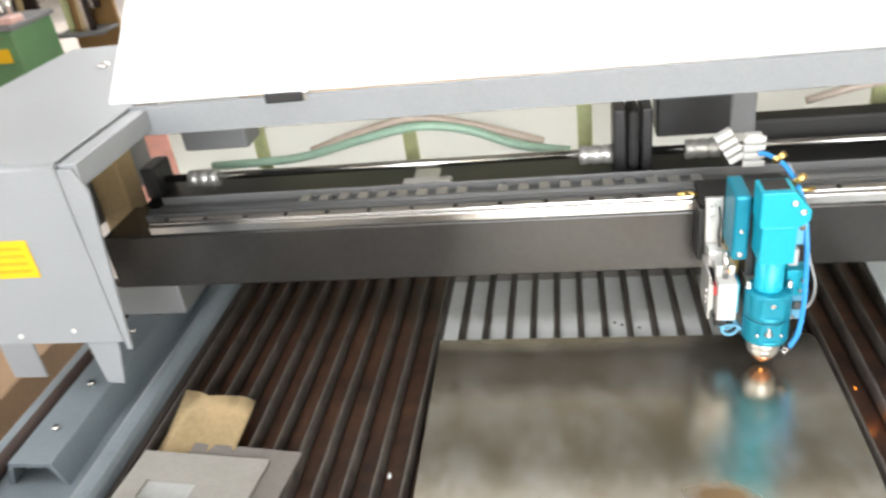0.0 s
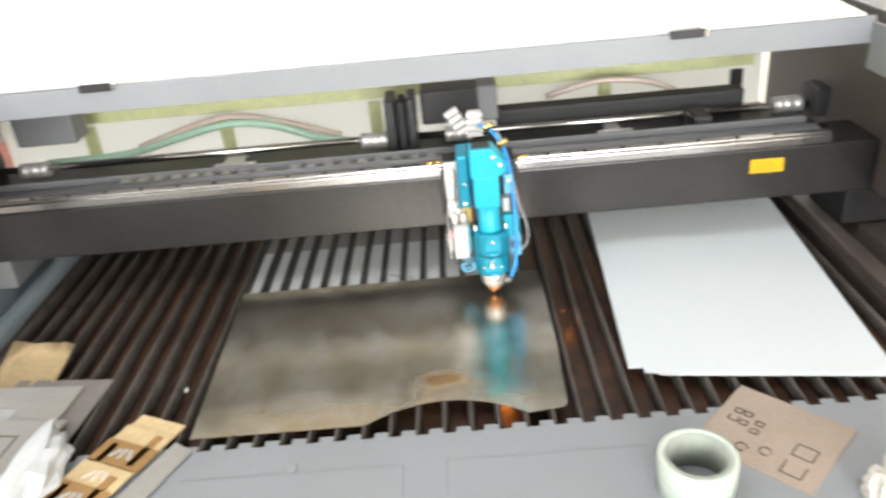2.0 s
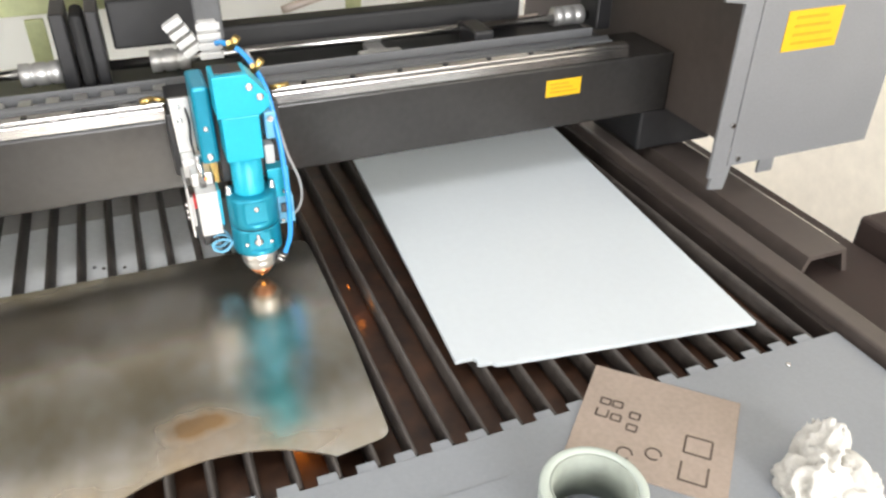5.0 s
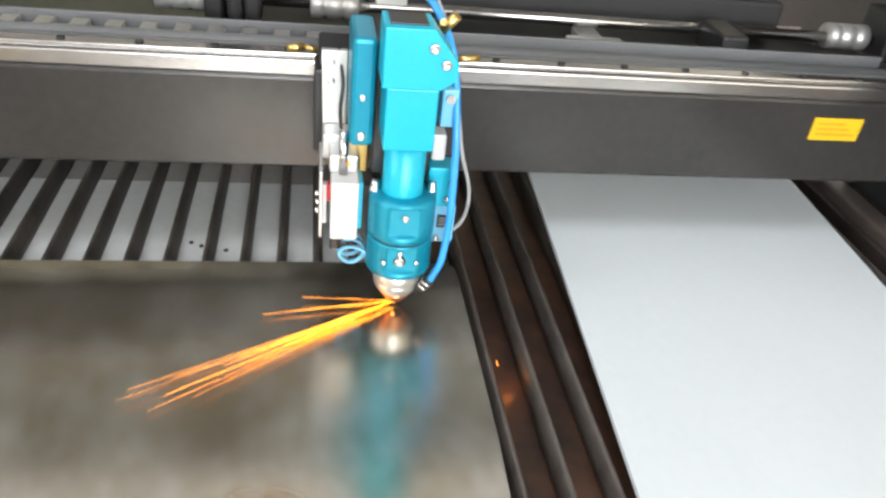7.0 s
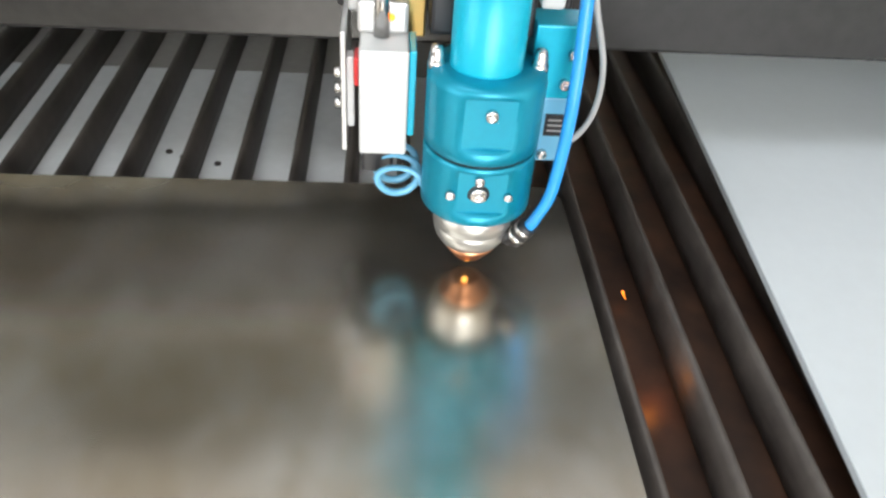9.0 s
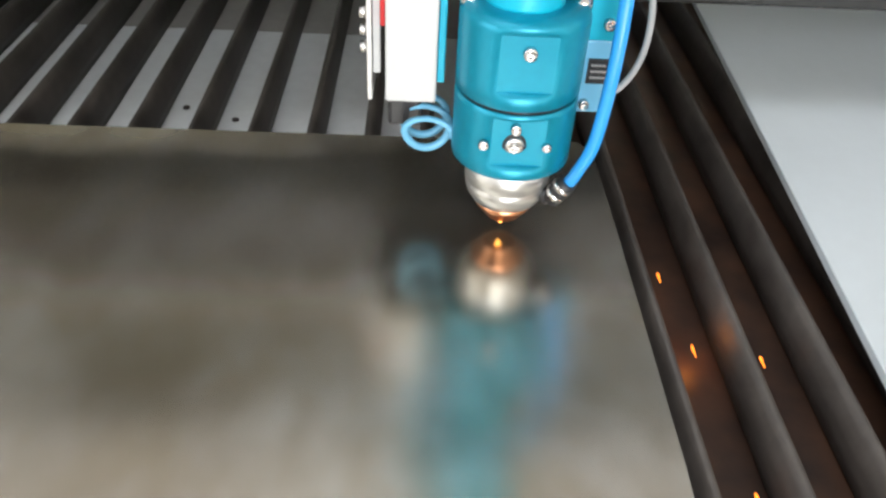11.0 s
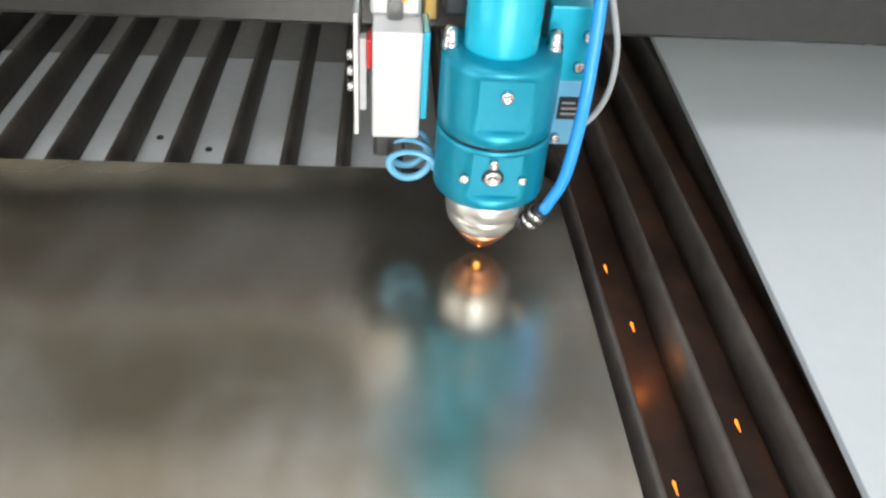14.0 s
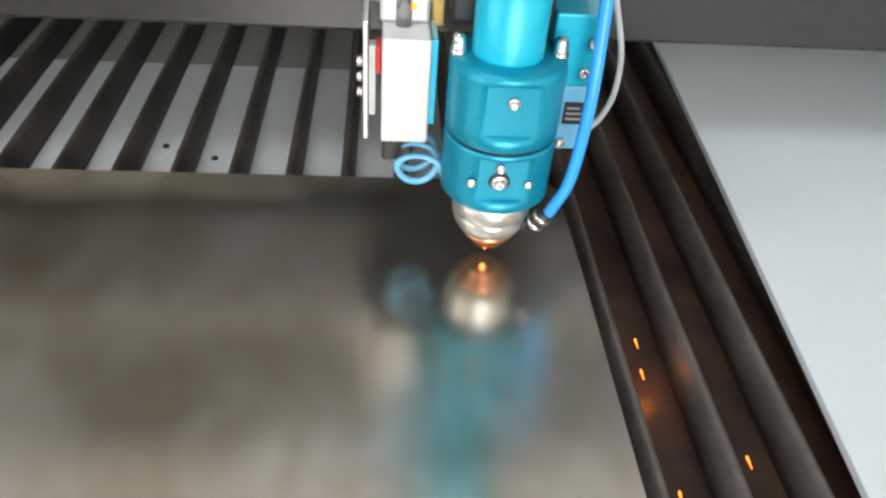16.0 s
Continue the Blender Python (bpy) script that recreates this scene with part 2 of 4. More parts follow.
nt.nodes["Principled BSDF"].inputs["Base Color"].default_value = (0.85, 0.86, 0.85, 1)
mx.inputs[0].default_value = 0.75
nt.links.new(nt.nodes["Principled BSDF"].outputs[0], mx.inputs[1]), nt.links.new(tr.outputs[0], mx.inputs[2])
nt.links.new(mx.outputs[0], nt.nodes["Material Output"].inputs["Surface"])
BLUE_PAINT = mat("blue_enamel", (0.10, 0.26, 0.34), 0.5, var=0.1)
SPARK = glow("spark_glow", (1.0, 0.30, 0.015), 6.0)
SPARK_DIM = glow("ember_glow", (1.0, 0.24, 0.02), 3.0)
FLAME = glow("nozzle_glow", (1.0, 0.42, 0.08), 5.0)


# ---- mesh helpers ----
def box(bm, x0, x1, y0, y1, z0, z1, bevel=0.0, m=None):
    """A box between limits, with bevelled edges."""
    r = bmesh.ops.create_cube(bm, size=1.0)["verts"]
    bmesh.ops.scale(bm, vec=(x1 - x0, y1 - y0, z1 - z0), verts=r)
    bmesh.ops.translate(bm, vec=((x0 + x1) / 2, (y0 + y1) / 2, (z0 + z1) / 2), verts=r)
    if bevel:
        edges = list({e for v in r for e in v.link_edges})
        r = [v for f in bmesh.ops.bevel(bm, geom=edges, offset=bevel, segments=2, profile=0.5, affect="EDGES")["faces"] for v in f.verts]
        r = list(set(r))
    if m is not None:
        bmesh.ops.transform(bm, matrix=m, verts=r)
    return r


def lathe(bm, centre, profile, seg=40, axis="z", smooth_above=None):
    """A turned body: profile rows of (radius, height) round an axis through centre."""
    rings = []
    for rad, h in profile:
        ring = []
        for k in range(seg):
            a = 2 * math.pi * k / seg
            u, v = rad * math.cos(a), rad * math.sin(a)
            p = {"z": (u, v, h), "x": (h, u, v), "y": (u, h, v)}[axis]
            ring.append(bm.verts.new((centre[0] + p[0], centre[1] + p[1], centre[2] + p[2])))
        rings.append(ring)
    for a, b in zip(rings, rings[1:]):
        for k in range(seg):
            bm.faces.new((a[k], a[(k + 1) % seg], b[(k + 1) % seg], b[k])).smooth = True
    bm.faces.new(rings[0])
    bm.faces.new(rings[-1])
    bmesh.ops.recalc_face_normals(bm, faces=bm.faces)


def rod(bm, a, b, r, seg=14, r2=None):
    """A cylinder or cone from a to b."""
    a, b = Vector(a), Vector(b)
    q = (b - a).to_track_quat("Z", "Y").to_matrix().to_4x4()
    made = bmesh.ops.create_cone(bm, cap_ends=True, segments=seg, radius1=r, radius2=r if r2 is None else r2, depth=(b - a).length)["verts"]
    bmesh.ops.transform(bm, matrix=Matrix.Translation((a + b) / 2) @ q, verts=made)
    for f in {f for v in made for f in v.link_faces}:
        f.smooth = len(f.verts) == 4


def tube(bm, pts, r, seg=10, steps=8):
    """A bent tube along a smooth line through pts."""
    pts = [Vector(p) for p in pts]
    line = []
    for k in range(len(pts) - 1):
        p0, p1, p2, p3 = pts[max(k - 1, 0)], pts[k], pts[k + 1], pts[min(k + 2, len(pts) - 1)]
        for s in range(steps):
            u = s / steps
            line.append(0.5 * (2 * p1 + (p2 - p0) * u + (2 * p0 - 5 * p1 + 4 * p2 - p3) * u * u + (3 * p1 - p0 - 3 * p2 + p3) * u ** 3))
    line.append(pts[-1])
    rings, side = [], None
    for k, p in enumerate(line):
        d = (line[min(k + 1, len(line) - 1)] - line[max(k - 1, 0)]).normalized()
        if side is None:
            side = d.orthogonal().normalized()
        side = (side - d * side.dot(d)).normalized()
        up = d.cross(side)
        rings.append([bm.verts.new(p + r * (math.cos(2 * math.pi * j / seg) * side + math.sin(2 * math.pi * j / seg) * up)) for j in range(seg)])
    for a, b in zip(rings, rings[1:]):
        for j in range(seg):
            bm.faces.new((a[j], a[(j + 1) % seg], b[(j + 1) % seg], b[j])).smooth = True
    bm.faces.new(rings[0]), bm.faces.new(rings[-1])
    bmesh.ops.recalc_face_normals(bm, faces=bm.faces)


def slab(bm, outline, lo, hi, axis="z", bevel=0.0):
    """A plate from an outline of two coordinates, between lo and hi along the axis."""
    def at(u, v, w):
        return {"z": (u, v, w), "y": (u, w, v), "x": (w, u, v)}[axis]
    bottom = [bm.verts.new(at(u, v, lo)) for u, v in outline]
    top = [bm.verts.new(at(u, v, hi)) for u, v in outline]
    faces = [bm.faces.new(bottom), bm.faces.new(top)]
    n = len(outline)
    for k in range(n):
        faces.append(bm.faces.new((bottom[k], bottom[(k + 1) % n], top[(k + 1) % n], top[k])))
    bmesh.ops.recalc_face_normals(bm, faces=faces)
    if bevel:
        edges = list({e for f in faces for e in f.edges})
        bmesh.ops.bevel(bm, geom=edges, offset=bevel, segments=2, profile=0.5, affect="EDGES")
    return bottom + top


def mesh(name, bm, material):
    me = bpy.data.meshes.new(name)
    bm.to_mesh(me)
    bm.free()
    me.materials.append(material)
    return me


def thing(name, at, label, category, group="", kind=""):
    ob = new(name)
    ob.location = at
    return tagged(ob, label, category, group, kind)


def part(name, bm, material, parent, label=""):
    """One mesh of a thing, drawn in world coordinates."""
    root, off = parent, Vector((0, 0, 0))
    while root is not None:
        off += root.location
        root = root.parent
    bmesh.ops.translate(bm, vec=-off, verts=bm.verts)
    ob = new(name, mesh(name, bm, material))
    ob.parent = parent
    return tagged(ob, label)


def solid(name, bm, material, label="", category="", group="", kind=""):
    return tagged(new(name, mesh(name, bm, material)), label, category, group, kind)


def boxes(*rows, bevel=0.0):
    bm = bmesh.new()
    for row in rows:
        box(bm, *row, bevel=bevel)
    return bm


def rods(*rows, seg=14):
    bm = bmesh.new()
    for a, b, r in rows:
        rod(bm, a, b, r, seg)
    return bm


def tubes(pts, r, seg=10, steps=8):
    bm = bmesh.new()
    tube(bm, pts, r, seg, steps)
    return bm


def plate(outline, lo, hi, axis="z", bevel=0.0):
    bm = bmesh.new()
    slab(bm, outline, lo, hi, axis, bevel)
    return bm


def turned(centre, profile, seg=40, axis="z"):
    bm = bmesh.new()
    lathe(bm, centre, profile, seg, axis)
    return bm


def ring(centre, profile, a0=0.0, a1=0.0, seg=64):
    """A hollow ring from a closed profile of (radius, height); with angles, a piece of one."""
    bm = bmesh.new()
    full = a1 <= a0
    n = seg if full else 14
    rows = []
    for k in range(n + (not full)):
        a = 2 * math.pi * k / n if full else -a0 - (a1 - a0) * k / n
        rows.append([bm.verts.new((centre[0] + r * math.cos(a), centre[1] + r * math.sin(a), centre[2] + h)) for r, h in profile])
    m = len(profile)
    for k in range(n):
        p, q = rows[k], rows[(k + 1) % len(rows)]
        for j in range(m):
            bm.faces.new((p[j], p[(j + 1) % m], q[(j + 1) % m], q[j])).smooth = True
    bmesh.ops.recalc_face_normals(bm, faces=bm.faces)
    return bm


def crumpled(centre, size, seed, folds=3.0, depth=0.5, sub=5, flat=0.0):
    """A crumpled heap: a ball folded by ridged noise, flat below."""
    bm = bmesh.new()
    made = bmesh.ops.create_icosphere(bm, subdivisions=sub, radius=1.0)["verts"]
    for v in made:
        p = v.co.copy()
        w = p + 0.5 * Vector(noise.noise_vector(p * 1.3 + Vector((seed, 0, 0))))
        ridge = 1 - 2 * abs(noise.noise(w * folds + Vector((0, seed, 0))))
        fine = 1 - 2 * abs(noise.noise(w * folds * 2.7 + Vector((seed, seed, 0))))
        rad = 0.62 + depth * (0.55 * ridge + 0.22 * fine) + 0.3 * noise.noise(p * 1.1 + Vector((0, 0, seed)))
        q = p * rad
        q.z = max(q.z, -0.35)
        v.co = Vector(centre) + Vector((q.x * size[0], q.y * size[1], (q.z + 0.35) * size[2]))
    for f in bm.faces:
        f.smooth = True
    return bm


# ---- the hall ----
BED, TOP = 0.85, 1.262
solid("floor", boxes((-8, 8, -5.3, 9.3, -0.2, 0.0)), CONCRETE, "worn brown-grey concrete workshop floor", "floor", kind="structure")


def hall():
    def wall(name, rows, material=HALL_WALL):
        solid(name, boxes(*rows), material, "plain pale plaster workshop wall", "wall", kind="structure")
    wall("wall_north", [(-8, 8, 9.0, 9.3, 0, 2.0), (-8, 8, 9.0, 9.3, 4.8, 5.2), (-8, -5.8, 9.0, 9.3, 2.0, 4.8), (5.8, 8, 9.0, 9.3, 2.0, 4.8)])
    wall("wall_south", [(-8, -0.9, -5.3, -5.0, 0, 5.2), (1.6, 8, -5.3, -5.0, 0, 5.2), (-0.9, 1.6, -5.3, -5.0, 4.0, 5.2)])
    wall("wall_west", [(-8.3, -8, -5.3, 9.3, 0, 5.2)])
    # Unseen wall, added round the opening of the left fill light.
    wall("wall_west_near", [(-3.2, -2.95, -5.0, -2.6, 0, 5.2), (-3.2, -2.95, -0.4, -0.1, 0, 5.2), (-3.2, -2.95, -2.6, -0.4, 0, 1.2), (-3.2, -2.95, -2.6, -0.4, 2.9, 5.2)])
    wall("wall_east", [(8, 8.3, -5.3, 9.3, 0, 5.2)])
    solid("ceiling", boxes((-8.3, 8.3, -0.05, 9.3, 5.2, 5.3), (-8.3, 8.3, -5.3, -1.75, 5.2, 5.3), (-8.3, -4.05, -1.75, -0.05, 5.2, 5.3), (0.05, 8.3, -1.75, -0.05, 5.2, 5.3)),
          ROOF, "corrugated grey workshop roof with a skylight", "ceiling", kind="structure")
    solid("wall_partition", boxes((1.75, 1.85, -5.0, 5.0, 0, 3.0)), CREAM, "bright cream painted partition wall beside the machine", "wall", kind="structure")


hall()
for y, z in ((0.508, 0.659), (0.331, 0.655), (0.522, 0.947)):
    solid("wall_anchor", rods(((1.75, y, z), (1.742, y, z), 0.012)), GREY_DARK, "small grey anchor bolt in the cream wall", "bolt", "wall anchors")


# ---- bed of the machine ----
PITCH = 0.0390
SLAT_X = [-0.4283 + PITCH * k for k in range(-10, 29)]


def bed():
    base = thing("machine_base", (0, 0, 0), "grey steel cabinet base of the laser cutter", "machine")
    part("side_panel", boxes((-1.12, -1.09, -0.80, 0.75, 0.0, 0.80)), GREY_DARK, base)
    # Right panel: the dark brown holds the shade of this side.
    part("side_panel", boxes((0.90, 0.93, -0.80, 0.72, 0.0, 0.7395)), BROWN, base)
    part("rear_panel", boxes((-1.09, 0.93, 0.721, 0.75, 0.0, 0.83)), GREY_DARK, base)
    part("front_panel", boxes((-1.089, 0.899, -0.80, -0.77, 0.0, 0.739), bevel=0.003), GREY, base)
    part("bed_floor", boxes((-0.80, 0.70, -0.44, 0.70, 0.735, 0.75)), SOOT, base, "soot-blackened catch tray below the slats")
    part("bed_lip", boxes((-0.835, -0.825, -0.44, 0.72, 0.735, 0.845), (0.695, 0.705, -0.44, 0.72, 0.735, 0.845), (-0.825, 0.695, -0.44, -0.432, 0.735, 0.84)), SOOT, base)
    # the front deck
    deck = part("front_deck", boxes((-1.09, 0.70, -0.685, -0.432, 0.80, BED - 0.002), bevel=0.002), GREY, base, "grey enamelled front deck")
    part("front_lip", boxes((-1.09, 0.70, -0.80, -0.689, 0.80, BED - 0.002), bevel=0.002), GREY, base)
    part("drawer_panel", boxes((-0.40, -0.094, -0.66, -0.492, BED - 0.002, BED - 0.0005), bevel=0.0007), GREY, deck)
    part("drawer_panel", boxes((-0.035, 0.46, -0.66, -0.489, BED - 0.002, BED - 0.0005), bevel=0.0007), GREY, deck)
    part("handle", boxes((-0.235, -0.205, -0.552, -0.545, BED - 0.001, BED + 0.003), bevel=0.001), STEEL, deck, "small bright latch")
    for x, y in ((-0.247, -0.475), (-0.245, -0.4855)):
        part("rivet", turned((x, y, BED - 0.0022), [(0.0065, 0), (0.0065, 0.001), (0.0045, 0.0018), (0.0035, 0.001)], 20), GREY, deck)
    for x, y in ((-0.36, -0.61), (-0.12, -0.61), (0.02, -0.61), (0.40, -0.61), (0.60, -0.46)):
        part("screw", turned((x, y, BED - 0.0015), [(0.003, 0), (0.003, 0.0012), (0.002, 0.002)], 12), STEEL, deck)
    # Right rail is coloured darker and browner than the left, as painted shade.
    part("side_rail", boxes((0.706, 0.738, -0.80, 0.70, 0.80, 0.862), bevel=0.004), SHADED_BROWN, base, "side rail of the bed in a shaded brown-grey")
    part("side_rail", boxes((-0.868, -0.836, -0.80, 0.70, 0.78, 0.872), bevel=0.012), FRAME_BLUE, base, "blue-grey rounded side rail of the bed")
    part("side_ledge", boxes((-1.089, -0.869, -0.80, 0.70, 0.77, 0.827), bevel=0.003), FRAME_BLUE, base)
    # Right ledge: shade is painted in as dark brown.
    part("side_ledge", boxes((0.739, 0.935, -0.80, 0.70, 0.74, 0.813), bevel=0.004), BROWN, base, "side shelf with shade painted as dark brown")
    # channels in which the gantry runs
    ch = [(-1.012, 0.827), (-0.998, 0.868), (-0.930, 0.868), (-0.916, 0.827), (-0.924, 0.827), (-0.936, 0.861), (-0.992, 0.861), (-1.004, 0.827)]
    bm = bmesh.new()
    slab(bm, [(x, z) for x, z in ch], -0.29, 0.70, "y", 0.0)
    part("guide_channel", bm, FRAME_BLUE, base, "blue-grey folded guide channel")
    # The right channel mirrors the left one, shade put into its colour.
    bm = bmesh.new()
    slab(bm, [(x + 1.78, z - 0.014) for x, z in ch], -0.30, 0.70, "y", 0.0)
    part("guide_channel", bm, SHADED_BROWN, base, "folded guide channel in a shaded brownish grey")
    part("rack_bar", rods(((0.885, -0.26, 0.8215), (0.885, 0.68, 0.8215), 0.009)), STEEL, base)
    part("rack_bar", rods(((-1.040, -0.35, 0.8385), (-1.040, 0.68, 0.8385), 0.012)), BROWN, base, "rusty round bar")
    for y in (-0.22, -0.12, 0.02):
        part("screw", turned((-0.964, y, 0.868), [(0.006, 0), (0.006, 0.004), (0.004, 0.006)], 12), STEEL, base)
    part("under_tray", boxes((-0.434, 0.112, -0.03, 0.215, 0.8180, 0.8235), bevel=0.001), TRAY, base, "light grey plate lying under the slats")
    part("scorched_tray", boxes((-0.82, -0.4345, -0.43, 0.70, 0.8170, 0.8225)), SCORCHED, base, "rust-brown scorched tray between the slats")
    part("scorched_tray", boxes((0.1125, 0.69, -0.43, 0.70, 0.8170, 0.8225)), SCORCHED, base, "rust-brown scorched tray between the slats")
    part("scorched_tray", boxes((-0.434, 0.112, -0.43, -0.0305, 0.8170, 0.8225)), SCORCHED, base, "rust-brown scorched tray between the slats")
    part("rear_tray", boxes((-0.434, 0.112, 0.2175, 0.70, 0.8170, 0.8225)), PLATE, base, "dull grey rear tray")
    for x, y in ((-0.139, 0.075), (-0.127, 0.068), (-0.100, 0.060)):
        part("slag_bead", turned((x, y, 0.8235), [(0.0028, 0), (0.0024, 0.0012), (0.0008, 0.0018)], 9), SOOT, base, "small dark bead of slag on the tray")
    part("tray_rim", boxes((-0.80, 0.69, 0.25, 0.27, 0.75, 0.80), bevel=0.002), SOOT, base)
    slat = None
    for x in SLAT_X:
        if slat is None:
            bm = plate([(0.0004 + 0.0054 * math.cos(math.pi * k / 10), 0.824 + 0.0245 * math.sin(math.pi * k / 10)) for k in range(11)], -0.43, 0.70, "y")
            for f in bm.faces:
                f.smooth = len(f.verts) == 4
            slat = mesh("slat", bm, SLAT)
        ob = new("slat", slat)
        ob.location, ob.parent = (x, 0, 0), base
    tab = None
    for a in SLAT_X[:-1]:
        if tab is None:
            tab = mesh("tab", plate([(0.0170, -0.434), (PITCH - 0.0010, -0.434), (PITCH - 0.0020, -0.422), (0.0180, -0.422)], BED - 0.004, BED - 0.0025), GREY)
        ob = new("tab", tab)
        ob.location, ob.parent = (a, 0, 0), base
    return base


bed()


# ---- stock on the bed ----
def stock():
    arch = []
    cx, chord, rise = -0.0345, 0.1165, 0.042
    rad = (chord ** 2 + rise ** 2) / (2 * rise)
    half = math.asin(chord / rad)
    for k in range(25):
        a = -half + 2 * half * k / 24
        arch.append((cx + rad * math.sin(a), -0.4065 + rise - rad + rad * math.cos(a)))
    corner = [(0.127 + 0.014 * math.sin(a), -0.387 - 0.014 * math.cos(a)) for a in (0, 0.4, 0.8, 1.2, 1.57)]
    outline = [(-0.407, -0.408)] + arch + corner + [(0.1465, -0.25), (0.1470, -0.10), (0.1465, -0.012), (0.138, 0.0), (-0.418, 0.0)]
    bm = plate(outline, BED - 0.001, BED + 0.001)
    solid("steel_sheet", bm, SHEET, "dull steel sheet with brown stains and an arched cut-out", "metal sheet")
    edge = [(0.2435, -0.3225), (0.253, -0.3225), (0.2645, -0.3235), (0.268, -0.3300), (0.2650, -0.3345), (0.269, -0.3368), (0.282, -0.3380), (0.286, -0.3432), (0.297, -0.3455), (0.615, -0.388), (0.642, -0.05), (0.664, 0.21), (0.668, 0.265), (0.2833, 0.27)]
    solid("white_board", plate(edge, BED - 0.0014, BED + 0.004, bevel=0.0006), PVC, "pale bluish white plastic board with a chipped corner", "plastic board")


stock()
spot(SHEET, (-0.045, -0.315, 0.85), (0.034, 0.017, 0.5), (0.085, 0.042, 0.007), 0.35, 0.9)
spot(SHEET, (-0.03, -0.345, 0.85), (0.05, 0.045, 0.5), (0.26, 0.15, 0.06), 0.6, 0.5)
spot(SHEET, (-0.25, 0.0, 0.85), (0.19, 0.024, 0.5), (0.20, 0.15, 0.03), 0.6, 0.4)
spot(SHEET, (-0.22, -0.40, 0.85), (0.15, 0.05, 0.5), (0.33, 0.23, 0.10), 0.6, 0.5)
spot(SHEET, (0.05, -0.378, 0.85), (0.05, 0.02, 0.5), (0.30, 0.19, 0.09), 0.6, 0.45)


# ---- gantry ----
def gantry():
    g = thing("gantry", (0, 0.1, 0.92), "black gantry beam with polished rail, shaft and couplings", "gantry")
    y = 0.055
    part("beam", boxes((-0.99, 0.788, y, y + 0.12, 0.930, 1.030), bevel=0.003), BEAM_BLACK, g, "black lacquered box beam")
    part("linear_rail", boxes((-0.90, 0.70, y + 0.003, y + 0.028, 1.030, 1.046), (-0.90, 0.70, y + 0.007, y + 0.024, 1.046, 1.052), bevel=0.002), STEEL, g, "polished steel linear rail")
    for k in range(22):
        part("rail_screw", rods(((-0.87 + 0.07 * k, y + 0.0155, 1.051), (-0.87 + 0.07 * k, y + 0.0155, 1.0535), 0.0040), seg=10), BLACK, g)
    part("top_plate", boxes((-0.98, 0.73, y + 0.121, y + 0.26, 1.018, 1.024), bevel=0.001), BLACK, g)
    tray = part("cable_tray", boxes((-0.93, 0.70, y + 0.0565, y + 0.1145, 1.0302, 1.033), bevel=0.001), GREY_DARK, g, "slotted grey cable tray")
    part("tray_side", boxes((-0.93, 0.70, y + 0.052, y + 0.056, 1.0302, 1.044), bevel=0.001), GREY_DARK, tray)
    part("tray_side", boxes((-0.93, 0.70, y + 0.115, y + 0.1195, 1.0302, 1.046), bevel=0.001), GREY_DARK, tray)
    for k in range(20):
        if k != 9:
            part("tray_tooth", boxes((-0.66 + 0.034 * k, -0.643 + 0.034 * k, y + 0.080, y + 0.106, 1.0335, 1.0425), bevel=0.001), ALU, tray)
    part("pipe", rods(((-0.93, y + 0.070, 1.040), (0.70, y + 0.070, 1.040), 0.0065)), GREY_DARK, tray, "thin grey conduit")
    part("drag_chain", boxes((0.10, 0.62, 0.285, 0.33, 1.035, 1.075), bevel=0.006), RUBBER, g, "black cable chain")
    yr, zr = 0.247, 1.05
    part("shaft", rods(((-0.96, yr, zr), (-0.13, yr, zr), 0.0075)), STEEL, g, "polished steel drive shaft")
    part("shaft", rods(((-0.08, yr, zr - 0.002), (0.76, yr, zr - 0.006), 0.0075)), STEEL, g, "polished steel drive shaft")
    for x in (-0.905, -0.185, -0.01, 0.665):
        c = part("coupling", turned((x, yr, zr - 0.003), [(0.008, 0), (0.0165, 0.001), (0.0165, 0.014), (0.0145, 0.016), (0.0145, 0.019), (0.0165, 0.021), (0.0165, 0.035), (0.0145, 0.037), (0.0145, 0.04), (0.0165, 0.042), (0.0165, 0.056), (0.008, 0.057)], 24, "x"), ALU, g, "ribbed aluminium shaft coupling")
    for x0, x1 in ((-0.128, -0.108), (-0.083, -0.066)):
        part("bearing_plate", boxes((x0, x1, 0.215, 0.30, 1.0245, 1.135), bevel=0.003), BLACK, g)
    part("belt", boxes((-0.105, -0.086, 0.222, 0.29, 1.025, 1.13), bevel=0.008), RUBBER, g, "ribbed black belt round its pulleys")
    part("pulley", rods(((-0.107, yr, zr), (-0.084, yr, zr), 0.021), seg=24), STEEL, g)
    m = part("motor", boxes((-0.055, 0.10, 0.26, 0.33, 1.065, 1.135), bevel=0.004), BLACK, g, "black stepper motor")
    part("motor_cap", boxes((0.062, 0.103, 0.257, 0.333, 1.064, 1.138), bevel=0.004), GREY_DARK, m)
    part("motor", boxes((-0.93, -0.80, 0.30, 0.37, 1.08, 1.15), bevel=0.005), GREY_DARK, g, "dark grey motor housing")
    part("bearing_block", boxes((-0.985, -0.955, 0.215, 0.28, 1.0242, 1.085), bevel=0.004), BLACK, g)
    part("bearing_block", boxes((0.735, 0.765, 0.215, 0.28, 1.0242, 1.085), bevel=0.004), BLACK, g)
    part("bracket", boxes((-0.49, -0.405, 0.20, 0.22, 1.0242, 1.036), (-0.475, -0.43, 0.222, 0.262, 1.0242, 1.034), bevel=0.002), ALU, g, "bare metal shaft bracket")
    part("bracket", boxes((0.30, 0.37, 0.20, 0.22, 1.0242, 1.036), (0.32, 0.35, 0.222, 0.262, 1.0242, 1.034), bevel=0.002), ALU, g, "bare metal shaft bracket")
